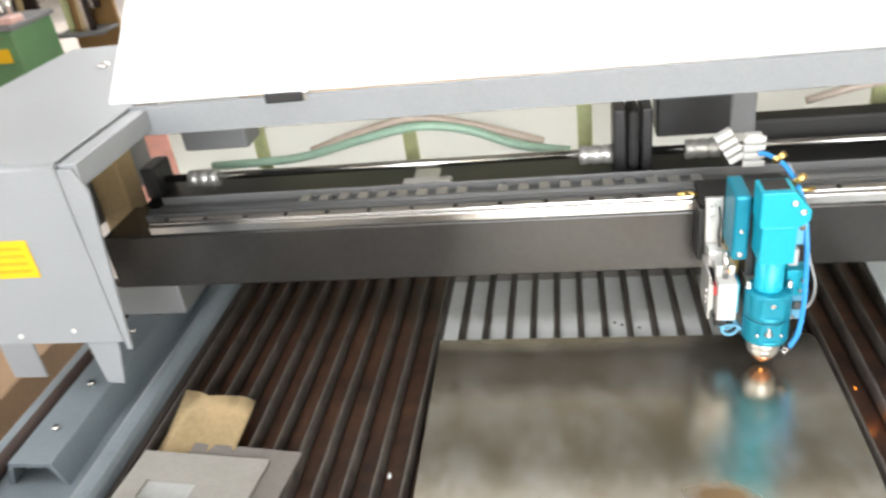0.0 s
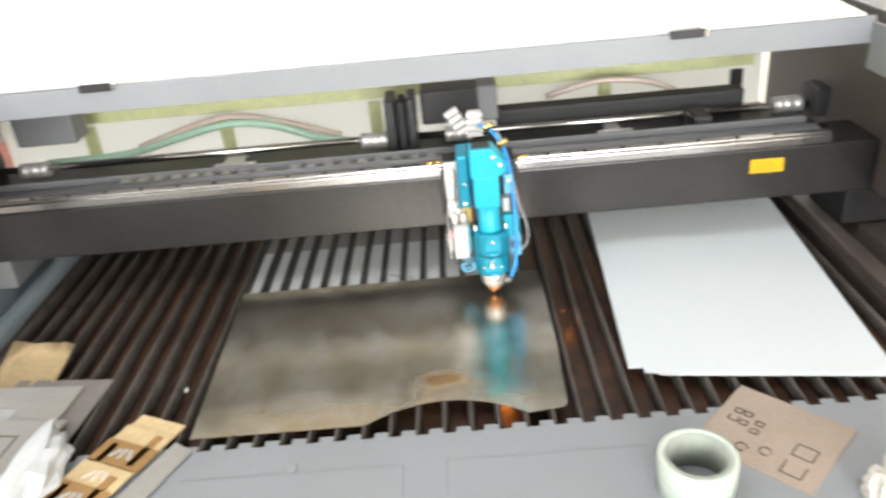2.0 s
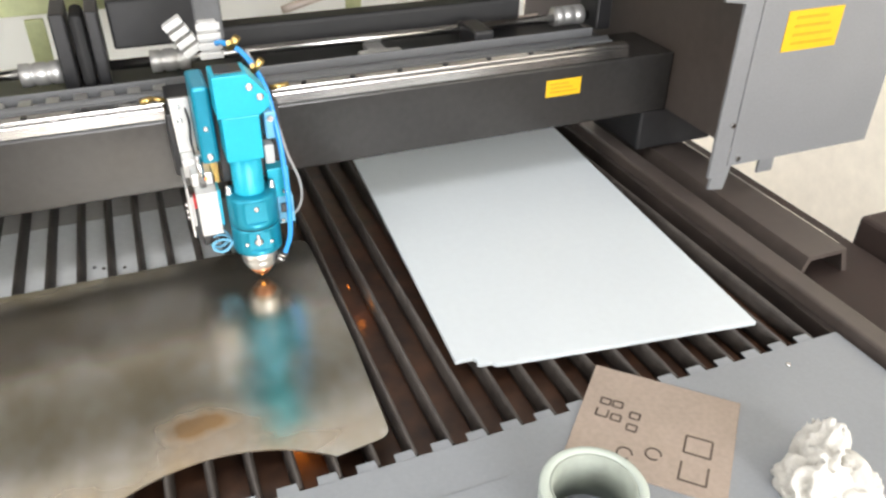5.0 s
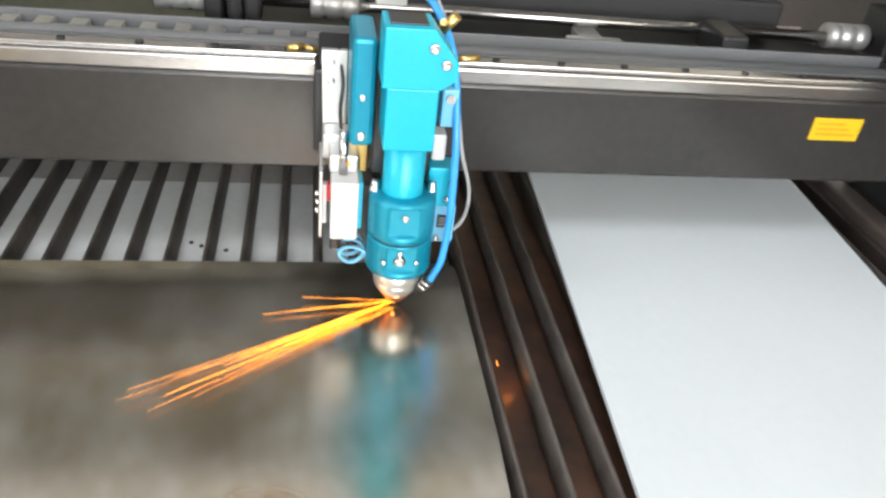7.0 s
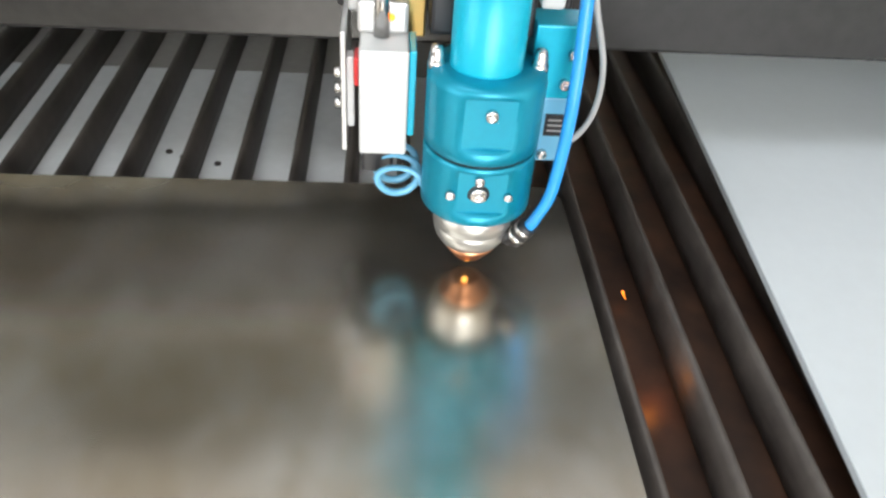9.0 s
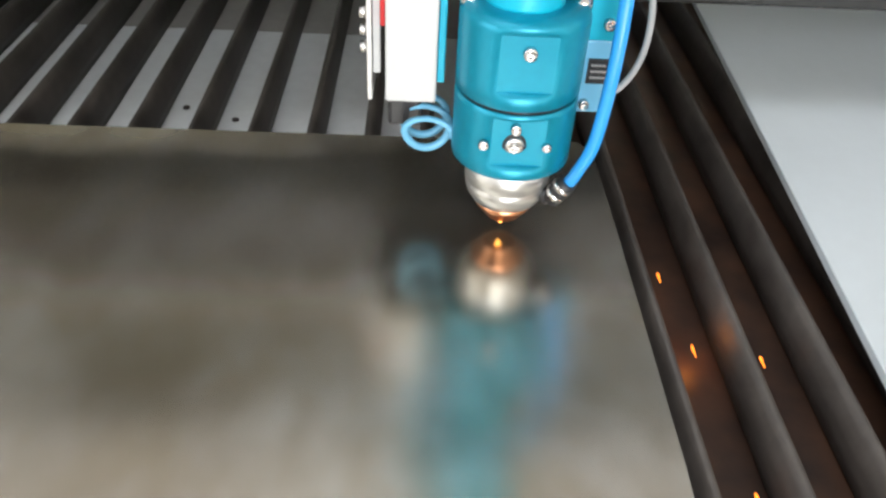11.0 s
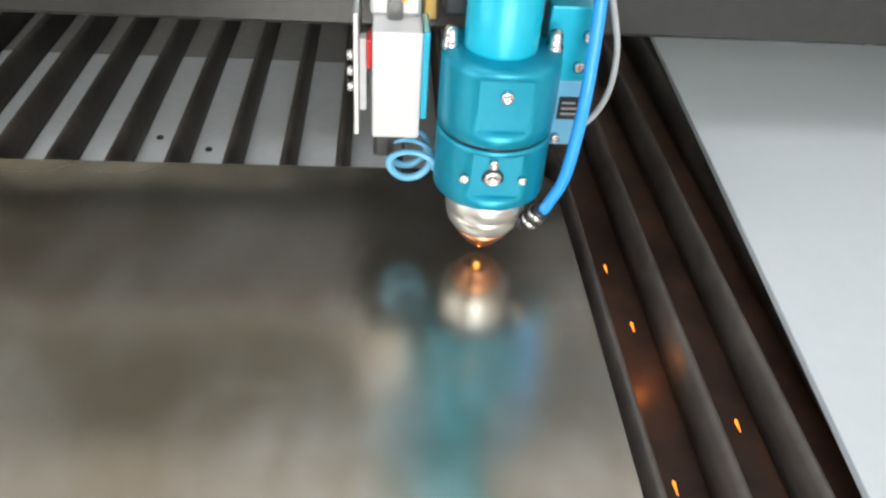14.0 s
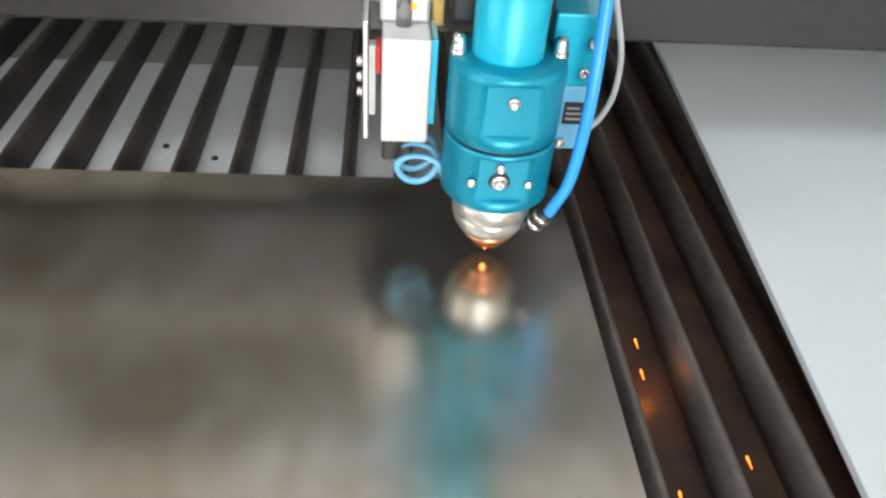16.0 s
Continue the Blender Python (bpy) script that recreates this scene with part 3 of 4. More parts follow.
    part("clamp", boxes((0.485, 0.52, 0.178, 0.25, 1.0242, 1.058), bevel=0.004), BLACK, g)
    part("end_carriage", boxes((-1.02, -0.885, 0.06, 0.20, 0.868, 0.9295), bevel=0.004), GREY_DARK, g)
    part("end_carriage", boxes((0.745, 0.90, 0.06, 0.20, 0.858, 0.9295), bevel=0.004), BLACK, g)
    lab = part("label", boxes((0.553, 0.614, y - 0.0012, y - 0.0002, 0.984, 1.011)), YELLOW, g, "yellow warning label")
    for k in range(3):
        part("print_bar", boxes((0.559, 0.608 - 0.008 * k, y - 0.0022, y - 0.0013, 0.990 + 0.0065 * k, 0.9925 + 0.0065 * k)), LABEL_INK, lab)
    return g


GANTRY = gantry()


def covers():
    # top cover of the gantry
    c = thing("gantry_cover", (0, 0.05, 1.21), "white-topped grey sheet-metal cover over the gantry", "machine cover")
    part("front_flange", boxes((-0.872, 0.735, 0.048, 0.052, 1.214, 1.258), (-0.872, 0.735, 0.052, 0.075, 1.214, 1.218), bevel=0.001), GREY, c, "folded grey front edge")
    part("fold", rods(((-0.872, 0.053, 1.2555), (0.735, 0.053, 1.2555), 0.0045)), GREY, c)
    part("top", plate([(-0.893, 0.071), (0.72, 0.056), (0.86, 1.70), (-1.70, 1.70)], 1.257, 1.263, bevel=0.001), LID_WHITE, c, "white enamelled top sheet")
    for x in (-0.60, 0.42):
        part("latch", boxes((x - 0.032, x + 0.025, 0.042, 0.062, 1.251, 1.266), bevel=0.002), BLACK, c, "small black latch")
        part("latch_tip", boxes((x + 0.026, x + 0.032, 0.043, 0.06, 1.252, 1.265), bevel=0.001), STEEL, c)
    # rear of the gantry room, seen below the cover
    r = thing("rear_panel", (0, 0.47, 0.85), "pale green and white rear panel behind the gantry", "machine panel")
    part("panel", boxes((-1.05, 0.72, 0.47, 0.48, 0.83, 0.955), bevel=0.002), BACK_WHITE, r)
    part("milky_sheet", boxes((-1.05, 0.72, 0.471, 0.473, 0.955, 1.15)), MILKY, r, "milky translucent plastic sheet lit from behind")
    part("band", boxes((-0.86, 0.70, 0.462, 0.469, 1.075, 1.145), bevel=0.002), PALE_GREEN, r, "pale green painted band")
    part("edge_strip", boxes((-0.86, 0.70, 0.452, 0.461, 1.13, 1.137), bevel=0.001), AMBER, r, "amber edge strip")
    for x in (-0.84, -0.52, -0.17, 0.36, 0.66):
        part("post", boxes((x - 0.014, x + 0.014, 0.452, 0.4615, 0.84, 1.07), bevel=0.002), PALE_GREEN if x < 0.6 else BLACK, r)
    h = thing("hose_bundle", (-0.5, 0.4, 1.02), "translucent green and pink hoses looped behind the shaft", "hose")
    part("hose", tubes([(-0.93, 0.40, 1.01), (-0.75, 0.41, 1.012), (-0.62, 0.41, 1.04), (-0.5, 0.41, 1.062), (-0.4, 0.41, 1.05), (-0.3, 0.40, 1.015), (-0.2, 0.39, 1.0)], 0.009), GREEN_HOSE, h)
    part("hose", tubes([(-0.72, 0.425, 1.02), (-0.6, 0.425, 1.055), (-0.5, 0.425, 1.074), (-0.38, 0.425, 1.05), (-0.25, 0.42, 1.01)], 0.008), PINK_HOSE, h)
    part("hose", tubes([(0.22, 0.41, 1.06), (0.34, 0.41, 1.085), (0.45, 0.40, 1.075), (0.54, 0.37, 1.04), (0.60, 0.32, 1.03), (0.66, 0.30, 1.035)], 0.007), PINK_HOSE, h)
    part("hose", tubes([(0.50, 0.30, 1.035), (0.55, 0.28, 1.012), (0.62, 0.275, 1.006), (0.68, 0.285, 1.02)], 0.006), GREY_CABLE, h)

    # end covers
    def end(x0, x1, yf, inner, z0, material, name, label):
        s = 1 if inner < x0 + 0.01 else -1
        e = thing(name, ((x0 + x1) / 2, yf, z0), label, "machine cover")
        part("front_sheet", plate([(x0, z0), (x1, z0), (x1, TOP - 0.01), (x0, TOP - 0.01)], yf, yf + 0.003, "y", 0.001), material, e)
        part("top_sheet", plate([(x0, yf + 0.004), (x1, yf + 0.004), (x1, 0.46), (x0, 0.46)], TOP - 0.006, TOP - 0.002, bevel=0.001), material, e)
        part("top_fold", rods(((x0, yf + 0.008, TOP - 0.0095), (x1, yf + 0.008, TOP - 0.0095), 0.008)), material, e)
        part("outer_sheet", boxes(((x1, x1 + 0.003) if s > 0 else (x0 - 0.003, x0)) + (yf, 0.46, z0, TOP - 0.004), bevel=0.001), material, e)
        return e, s
    e, s = end(-1.19, -0.85, -0.157, -0.85, 0.977, GREY, "end_cover", "light grey sheet-metal end cover with a yellow label")
    part("inner_flange", plate([(-0.85, 0.962), (-0.842, 0.962), (-0.815, 1.215), (-0.828, 1.25), (-0.85, 1.25)], -0.155, -0.150, "y", 0.001), GREY, e, "folded inner edge")
    part("inner_strip", boxes((-0.848, -0.822, -0.150, 0.052, 1.222, 1.256), bevel=0.002), GREY, e)
    part("inner_wall", boxes((-1.10, -1.092, -0.15, 0.45, 0.98, 1.25), bevel=0.001), GREY_DARK, e)
    part("foot_tab", plate([(-0.912, 0.98), (-0.905, 0.90), (-0.878, 0.897), (-0.862, 0.965), (-0.862, 0.98)], -0.154, -0.150, "y", 0.001), GREY, e)
    part("foot_tab", boxes((-1.115, -1.055, -0.10, -0.096, 0.867, 0.985), bevel=0.001), GREY, e)
    part("screw", turned((-1.03, 0.30, TOP - 0.002), [(0.011, 0), (0.011, 0.004), (0.006, 0.007)], 16), STEEL, e)
    part("rivet", rods(((-0.92, -0.159, 1.0), (-0.92, -0.156, 1.0), 0.004)), WHITE_PLASTIC, e)
    part("rivet", rods(((-1.01, -0.159, 0.992), (-1.01, -0.156, 0.992), 0.004)), WHITE_PLASTIC, e)
    lab = part("label", boxes((-1.035, -0.934, -0.1585, -0.1573, 1.093, 1.152)), YELLOW, e, "yellow warning label")
    for k in range(4):
        part("print_bar", boxes((-1.025, -0.945, -0.1595, -0.1586, 1.102 + 0.012 * k, 1.106 + 0.012 * k)), LABEL_INK, lab)
    # Same sheet metal as the left cover, shade put into a darker grey.
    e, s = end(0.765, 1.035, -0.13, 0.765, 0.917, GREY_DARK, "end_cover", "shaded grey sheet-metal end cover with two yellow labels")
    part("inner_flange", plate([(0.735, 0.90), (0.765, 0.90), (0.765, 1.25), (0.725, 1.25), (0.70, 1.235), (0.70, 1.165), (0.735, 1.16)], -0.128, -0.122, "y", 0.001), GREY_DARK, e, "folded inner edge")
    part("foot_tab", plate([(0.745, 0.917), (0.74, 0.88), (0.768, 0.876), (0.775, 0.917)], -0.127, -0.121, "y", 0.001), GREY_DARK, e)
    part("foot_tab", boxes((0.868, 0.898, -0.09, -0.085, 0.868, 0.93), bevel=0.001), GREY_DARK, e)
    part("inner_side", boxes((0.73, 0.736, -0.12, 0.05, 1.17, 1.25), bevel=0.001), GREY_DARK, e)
    # Dim, hazy interior: shade and haze are put into the wall's brown.
    part("inner_wall", boxes((0.79, 0.80, -0.118, 0.60, 0.93, 1.25), bevel=0.001), SHADED_BROWN, e)
    part("rivet", rods(((0.78, -0.133, 0.928), (0.78, -0.13, 0.928), 0.004)), STEEL, e)
    part("rivet", rods(((0.757, -0.133, 0.985), (0.757, -0.13, 0.985), 0.004)), STEEL, e)
    lab = part("label", boxes((0.811, 0.909, -0.1315, -0.1303, 1.087, 1.144)), YELLOW, e, "yellow warning label")
    for k in range(4):
        part("print_bar", boxes((0.825, 0.90 - 0.006 * k, -0.1325, -0.1316, 1.096 + 0.012 * k, 1.0995 + 0.012 * k)), LABEL_INK, lab)
    part("label", boxes((0.826, 0.885, -0.1315, -0.1303, 1.18, 1.235)), YELLOW, e, "yellow warning label")


covers()


# ---- laser head ----
HX, HY = 0.076, -0.079


def bolt(name, x, y, z, r, parent):
    """A socket-head screw that looks to the front."""
    bm = bmesh.new()
    lathe(bm, (x, y, z), [(r, 0.0), (r, -0.0026), (r * 0.8, -0.0032), (r * 0.5, -0.0032), (r * 0.45, -0.0012), (0.0002, -0.0012)], 18, "y")
    b = part(name, bm, STEEL, parent)
    return b


def laser_head():
    h = thing("laser_head", (HX, HY, 0.861), "teal anodised laser cutting head with silver nozzle and blue air tube", "laser head")
    part("nozzle_tip", turned((HX, HY, 0), [(0.0022, 0.8645), (0.0090, 0.8640), (0.0108, 0.8655), (0.0120, 0.8690), (0.0152, 0.8712), (0.0168, 0.8735), (0.0168, 0.8762)], 32), COPPER, h, "copper nozzle tip")
    part("nozzle", turned((HX, HY, 0), [(0.0166, 0.8760), (0.0192, 0.8775), (0.0218, 0.8815), (0.0230, 0.8850), (0.0236, 0.8890), (0.0231, 0.8897), (0.0238, 0.8905), (0.0242, 0.9055)], 48), SPUN, h, "silver turned nozzle cone")
    def barrel(rows, lo, hi):
        bm = turned((HX, HY, 0), rows, 72)
        for v in bm.verts:
            if lo < v.co.z < hi and v.co.y < HY - FLAT:
                v.co.y = HY - FLAT
        for e in bm.edges:
            inside = [all(abs(v.co.y - HY + FLAT) < 1e-6 for v in f.verts) for f in e.link_faces]
            if len(inside) == 2 and inside[0] != inside[1]:
                e.smooth = False
        return bm
    FLAT = 0.0284
    low = part("lower_barrel", barrel([(0.024, 0.9050), (0.0312, 0.9055), (0.0322, 0.9068), (0.0322, 0.9160), (0.0322, 0.9166), (0.0322, 0.9470), (0.0322, 0.9476), (0.0322, 0.9490), (0.0312, 0.9500)], 0.9163, 0.9473), TEAL, h, "teal anodised lower barrel with a milled flat")
    part("groove", turned((HX, HY, 0), [(0.0302, 0.9495), (0.0302, 0.9522)], 48), BLACK, h)
    up = part("upper_barrel", barrel([(0.0312, 0.9518), (0.0322, 0.9528), (0.0322, 0.9600), (0.0322, 0.9606), (0.0322, 0.9880), (0.0318, 0.9900), (0.0296, 0.9938), (0.018, 0.9940)], 0.9603, 0.9890), TEAL, h, "teal anodised upper barrel with a milled flat")
    fy = HY - FLAT
    for x, z, r in ((-0.002, 0.9425, 0.0027), (-0.0018, 0.9335, 0.0050), (-0.0175, 0.9335, 0.0028), (0.0145, 0.9330, 0.0025)):
        bolt("screw", HX + x, fy, z, r, low)
    part("screw_seat", turned((HX - 0.0018, fy + 0.0002, 0.9335), [(0.0062, 0), (0.0062, -0.0006), (0.005, -0.0006)], 22, "y"), BLACK, low)
    bolt("screw", HX + 0.0005, fy, 0.9800, 0.0034, up)
    for sx in (-1, 1):
        part("stud", turned((HX + sx * 0.0275, HY + 0.001, 0.9905), [(0.0048, 0), (0.0048, 0.0045), (0.0040, 0.0048), (0.0040, 0.0085), (0.0030, 0.0115), (0.0010, 0.0125)], 18), STEEL, up)
    part("column", turned((HX - 0.001, HY + 0.002, 0), [(0.0198, 0.9935), (0.0195, 0.995), (0.0195, 1.052)], 48), TEAL_BRIGHT, h, "teal column")
    part("lower_block", boxes((0.0515, 0.0935, -0.112, -0.062, 1.046, 1.1000), bevel=0.0012), TEAL_BRIGHT, h, "bright teal block")
    cap = part("upper_block", plate([(0.0475, 1.1005), (0.0945, 1.1005), (0.106, 1.109), (0.1065, 1.123), (0.086, 1.149), (0.0475, 1.149)], -0.1145, -0.072, "y", 0.0012), TEAL_BRIGHT, h, "bright teal block with a chamfered corner")
    for x, z in ((0.0860, 1.1350), (0.0965, 1.1225)):
        bolt("screw", x, -0.1145, z, 0.0042, cap)
    part("cap_plate", boxes((0.052, 0.082, -0.105, -0.076, 1.1485, 1.1505), bevel=0.0008), BLACK, cap)
    side = part("side_block", boxes((0.026, 0.0465, -0.072, -0.006, 1.030, 1.125), bevel=0.004), TEAL, h, "dark teal side block")
    bolt("screw", 0.036, -0.072, 1.040, 0.004, side)
    bolt("screw", 0.036, -0.072, 1.075, 0.003, side)
    part("rear_block", boxes((0.047, 0.10, -0.061, 0.0095, 1.0, 1.118), bevel=0.002), BLACK, h)
    # carriage on the beam
    part("carriage", boxes((-0.004, 0.135, 0.010, 0.052, 0.972, 1.056), (0.0, 0.132, 0.020, 0.088, 1.0565, 1.066), bevel=0.002), BLACK, h, "black sliding carriage")
    pl = part("bracket_plate", plate([(0.002, 1.080), (0.026, 1.080), (0.026, 0.984), (0.020, 0.976), (0.005, 0.976)], -0.004, 0.004, "y", 0.001), ALU, h, "bare aluminium bracket plate")
    for z in (1.070, 1.052):
        bolt("screw", 0.011, -0.004, z, 0.0034, pl)
    part("cylinder", boxes((0.004, 0.030, -0.03, -0.005, 0.985, 1.010), bevel=0.002), ALU, h)
    part("backing_plate", boxes((0.028, 0.046, -0.03, -0.004, 0.985, 1.035), bevel=0.001), BRASS, h, "tarnished brass-coloured spacer")
    sb = part("sensor_box", boxes((0.0115, 0.0365, -0.078, -0.045, 0.939, 0.998), bevel=0.0012), WHITE_PLASTIC, h, "white sensor box")
    part("side_plate", boxes((0.0368, 0.0405, -0.070, -0.045, 0.946, 0.995), bevel=0.0006), TEAL_BRIGHT, sb)
    part("red_stop", boxes((0.0085, 0.0113, -0.066, -0.052, 0.972, 0.988), bevel=0.001), RED, sb, "red plastic stop")
    part("white_strip", boxes((0.0045, 0.0083, -0.060, -0.052, 0.945, 0.986), bevel=0.0006), WHITE_PLASTIC, sb)
    part("spring_bracket", boxes((0.0015, 0.0042, -0.062, 0.0, 0.930, 1.0), bevel=0.0006), ALU, h)
    for z in (0.957, 0.966, 0.975):
        part("screw", rods(((0.0015, -0.056, z), (-0.002, -0.056, z), 0.003), seg=10), STEEL, h)
    part("piston_rod", rods(((0.0225, -0.060, 0.998), (0.0225, -0.056, 1.036), 0.0042)), STEEL, h)
    part("piston_body", boxes((0.010, 0.036, -0.058, -0.030, 0.998, 1.014), bevel=0.002), ALU, h)
    part("indicator", turned((0.0275, -0.0585, 1.007), [(0.0016, 0), (0.0016, -0.001), (0.0008, -0.0018)], 10, "y"), SPARK_DIM, h, "small orange indicator light")
    part("lower_bracket", boxes((0.012, 0.030, -0.058, -0.040, 0.905, 0.9385), bevel=0.002), BLACK, h)
    # coiled blue air line
    pts = []
    for k in range(31):
        a = 2 * math.pi * k / 12
        pts.append((0.0345 - 0.00014 * k + 0.0125 * math.cos(a), -0.074 + 0.0011 * k, 0.909 + 0.0135 * math.sin(a)))
    part("coiled_tube", tubes(pts, 0.0022, 8, 4), PALE_BLUE, h, "coiled pale blue air tube")
    # valve at the side
    v = part("valve_block", boxes((0.100, 0.1265, -0.068, -0.045, 0.970, 1.010), bevel=0.001), TEAL_BRIGHT, h, "teal valve block")
    for x, z in ((0.121, 0.996), (0.1185, 0.979)):
        bolt("screw", x, -0.068, z, 0.003, v)
    so = part("solenoid", boxes((0.1090, 0.1290, -0.066, -0.046, 0.929, 0.9695), bevel=0.0012), PALE_BLUE, h, "pale blue solenoid valve")
    part("rating_plate", boxes((0.112, 0.1265, -0.0672, -0.0662, 0.947, 0.960)), BLACK, so)
    for k in range(3):
        part("print_bar", boxes((0.1135, 0.1248 - 0.002 * k, -0.0682, -0.0673, 0.9500 + 0.0033 * k, 0.9510 + 0.0033 * k)), GREY_CABLE, so)
    bolt("screw", 0.1130, -0.066, 0.9355, 0.0028, so)
    part("connector", boxes((0.100, 0.112, -0.070, -0.050, 1.018, 1.042), bevel=0.002), WHITE_PLASTIC, h, "white plug connector")
    part("regulator", boxes((0.104, 0.118, -0.072, -0.050, 1.050, 1.085), bevel=0.002), PALE_BLUE, h)
    part("regulator_screw", rods(((0.111, -0.0725, 1.077), (0.111, -0.075, 1.077), 0.004)), STEEL, h)
    part("air_tube", tubes([(0.070, 0.008, 1.148), (0.078, -0.008, 1.152), (0.096, -0.030, 1.143), (0.112, -0.054, 1.110), (0.1175, -0.074, 1.06), (0.1195, -0.084, 1.01), (0.1185, -0.092, 0.965), (0.1145, -0.096, 0.925), (0.1085, -0.096, 0.902), (0.104, -0.094, 0.893)], 0.0034, 12, 6), BLUE_TUBE, h, "bright blue air tube")
    f = part("elbow_fitting", rods(((0.106, -0.095, 0.897), (0.0985, -0.0925, 0.8845), 0.0052), ((0.0985, -0.0925, 0.8845), (0.0925, -0.088, 0.887), 0.0045)), BLACK, h, "black elbow fitting")
    part("collar", rods(((0.1045, -0.0945, 0.8945), (0.103, -0.094, 0.892), 0.0058), ((0.1015, -0.0935, 0.8895), (0.100, -0.093, 0.887), 0.0058)), STEEL, f)
    part("cable", tubes([(0.10, -0.02, 1.145), (0.112, -0.045, 1.115), (0.122, -0.055, 1.06), (0.1300, -0.056, 1.02), (0.141, -0.055, 0.985), (0.142, -0.053, 0.955), (0.133, -0.05, 0.935), (0.117, -0.05, 0.930)], 0.0018, 8, 6), GREY_CABLE, h, "thin grey cable")
    part("cable", tubes([(0.018, 0.002, 1.09), (0.022, -0.008, 1.06), (0.020, -0.012, 1.035), (0.023, -0.02, 1.01)], 0.0016, 8, 5), BLACK, h, "thin black cable")
    # terminals and fittings on top
    tb = part("terminal_block", boxes((0.052, 0.074, 0.012, 0.026, 1.1185, 1.164), bevel=0.002), WHITE_PLASTIC, h, "white terminal block")
    for k in range(4):
        part("terminal", boxes((0.049, 0.077, 0.006, 0.0118, 1.120 + 0.0115 * k, 1.1285 + 0.0115 * k), bevel=0.0015), WHITE_PLASTIC, tb)
    m = pose(0.034, 0.020, 1.146, 0, -30, 0)
    bm = bmesh.new()
    for k in range(4):
        box(bm, -0.012, 0.012, -0.007, 0.007, -0.022 + 0.0125 * k, -0.013 + 0.0125 * k, 0.0015, m)
    part("terminal_block", bm, WHITE_PLASTIC, h, "white terminal block hanging askew")
    part("brass_fitting", rods(((0.080, -0.030, 1.152), (0.090, -0.036, 1.166), 0.0045), ((0.084, -0.033, 1.158), (0.079, -0.04, 1.162), 0.003)), BRASS, h, "brass push fitting")
    part("brass_fitting", rods(((0.100, -0.050, 1.128), (0.112, -0.055, 1.143), 0.0045), ((0.105, -0.052, 1.135), (0.100, -0.058, 1.138), 0.003)), BRASS, h, "brass push fitting")
    part("brass_fitting", rods(((-0.014, 0.050, 1.0635), (-0.030, 0.050, 1.061), 0.004), ((0.001, 0.050, 1.060), (-0.014, 0.050, 1.0635), 0.0028)), BRASS, h, "brass grease fitting")
    part("brass_fitting", rods(((0.131, 0.045, 1.060), (0.158, 0.045, 1.063), 0.0035)), BRASS, h, "brass grease fitting")
    part("flame", turned((HX - 0.001, HY - 0.0045, 0), [(0.0003, 0.8602), (0.0012, 0.8610), (0.0018, 0.8625), (0.0017, 0.8640), (0.0010, 0.8650)], 12), FLAME, h, "orange glow of the cutting point")
    settle(h)
    return h


def settle(h):
    """Heights of the head as fitted to the sheet; the round parts are a little slimmer."""
    was = (0.85, 0.8578, 0.864, 0.876, 0.905, 0.9335, 0.9425, 0.9505, 0.980, 0.994, 1.046, 1.149, 1.2)
    now = (0.848, 0.8550, 0.8605, 0.8725, 0.9015, 0.9208, 0.9300, 0.9385, 0.968, 0.9815, 1.0366, 1.1395, 1.1905)
    slim = {"nozzle_tip", "nozzle", "lower_barrel", "groove", "upper_barrel", "column"}
    fixed = {"carriage", "bracket_plate", "terminal_block", "cylinder"}
    for ob in h.children_recursive:
        chain = [ob.name.split(".")[0]] + ([ob.parent.name.split(".")[0]] if ob.parent is not h else [])
        if fixed & set(chain) or "grease" in ob.get("label", ""):
            continue
        for v in ob.data.vertices:
            v.co.z = float(np.interp(v.co.z + 0.861, was, now)) - 0.861
            if slim & set(chain):
                v.co.x, v.co.y = v.co.x * 0.945, v.co.y * 0.945


HEAD = laser_head()


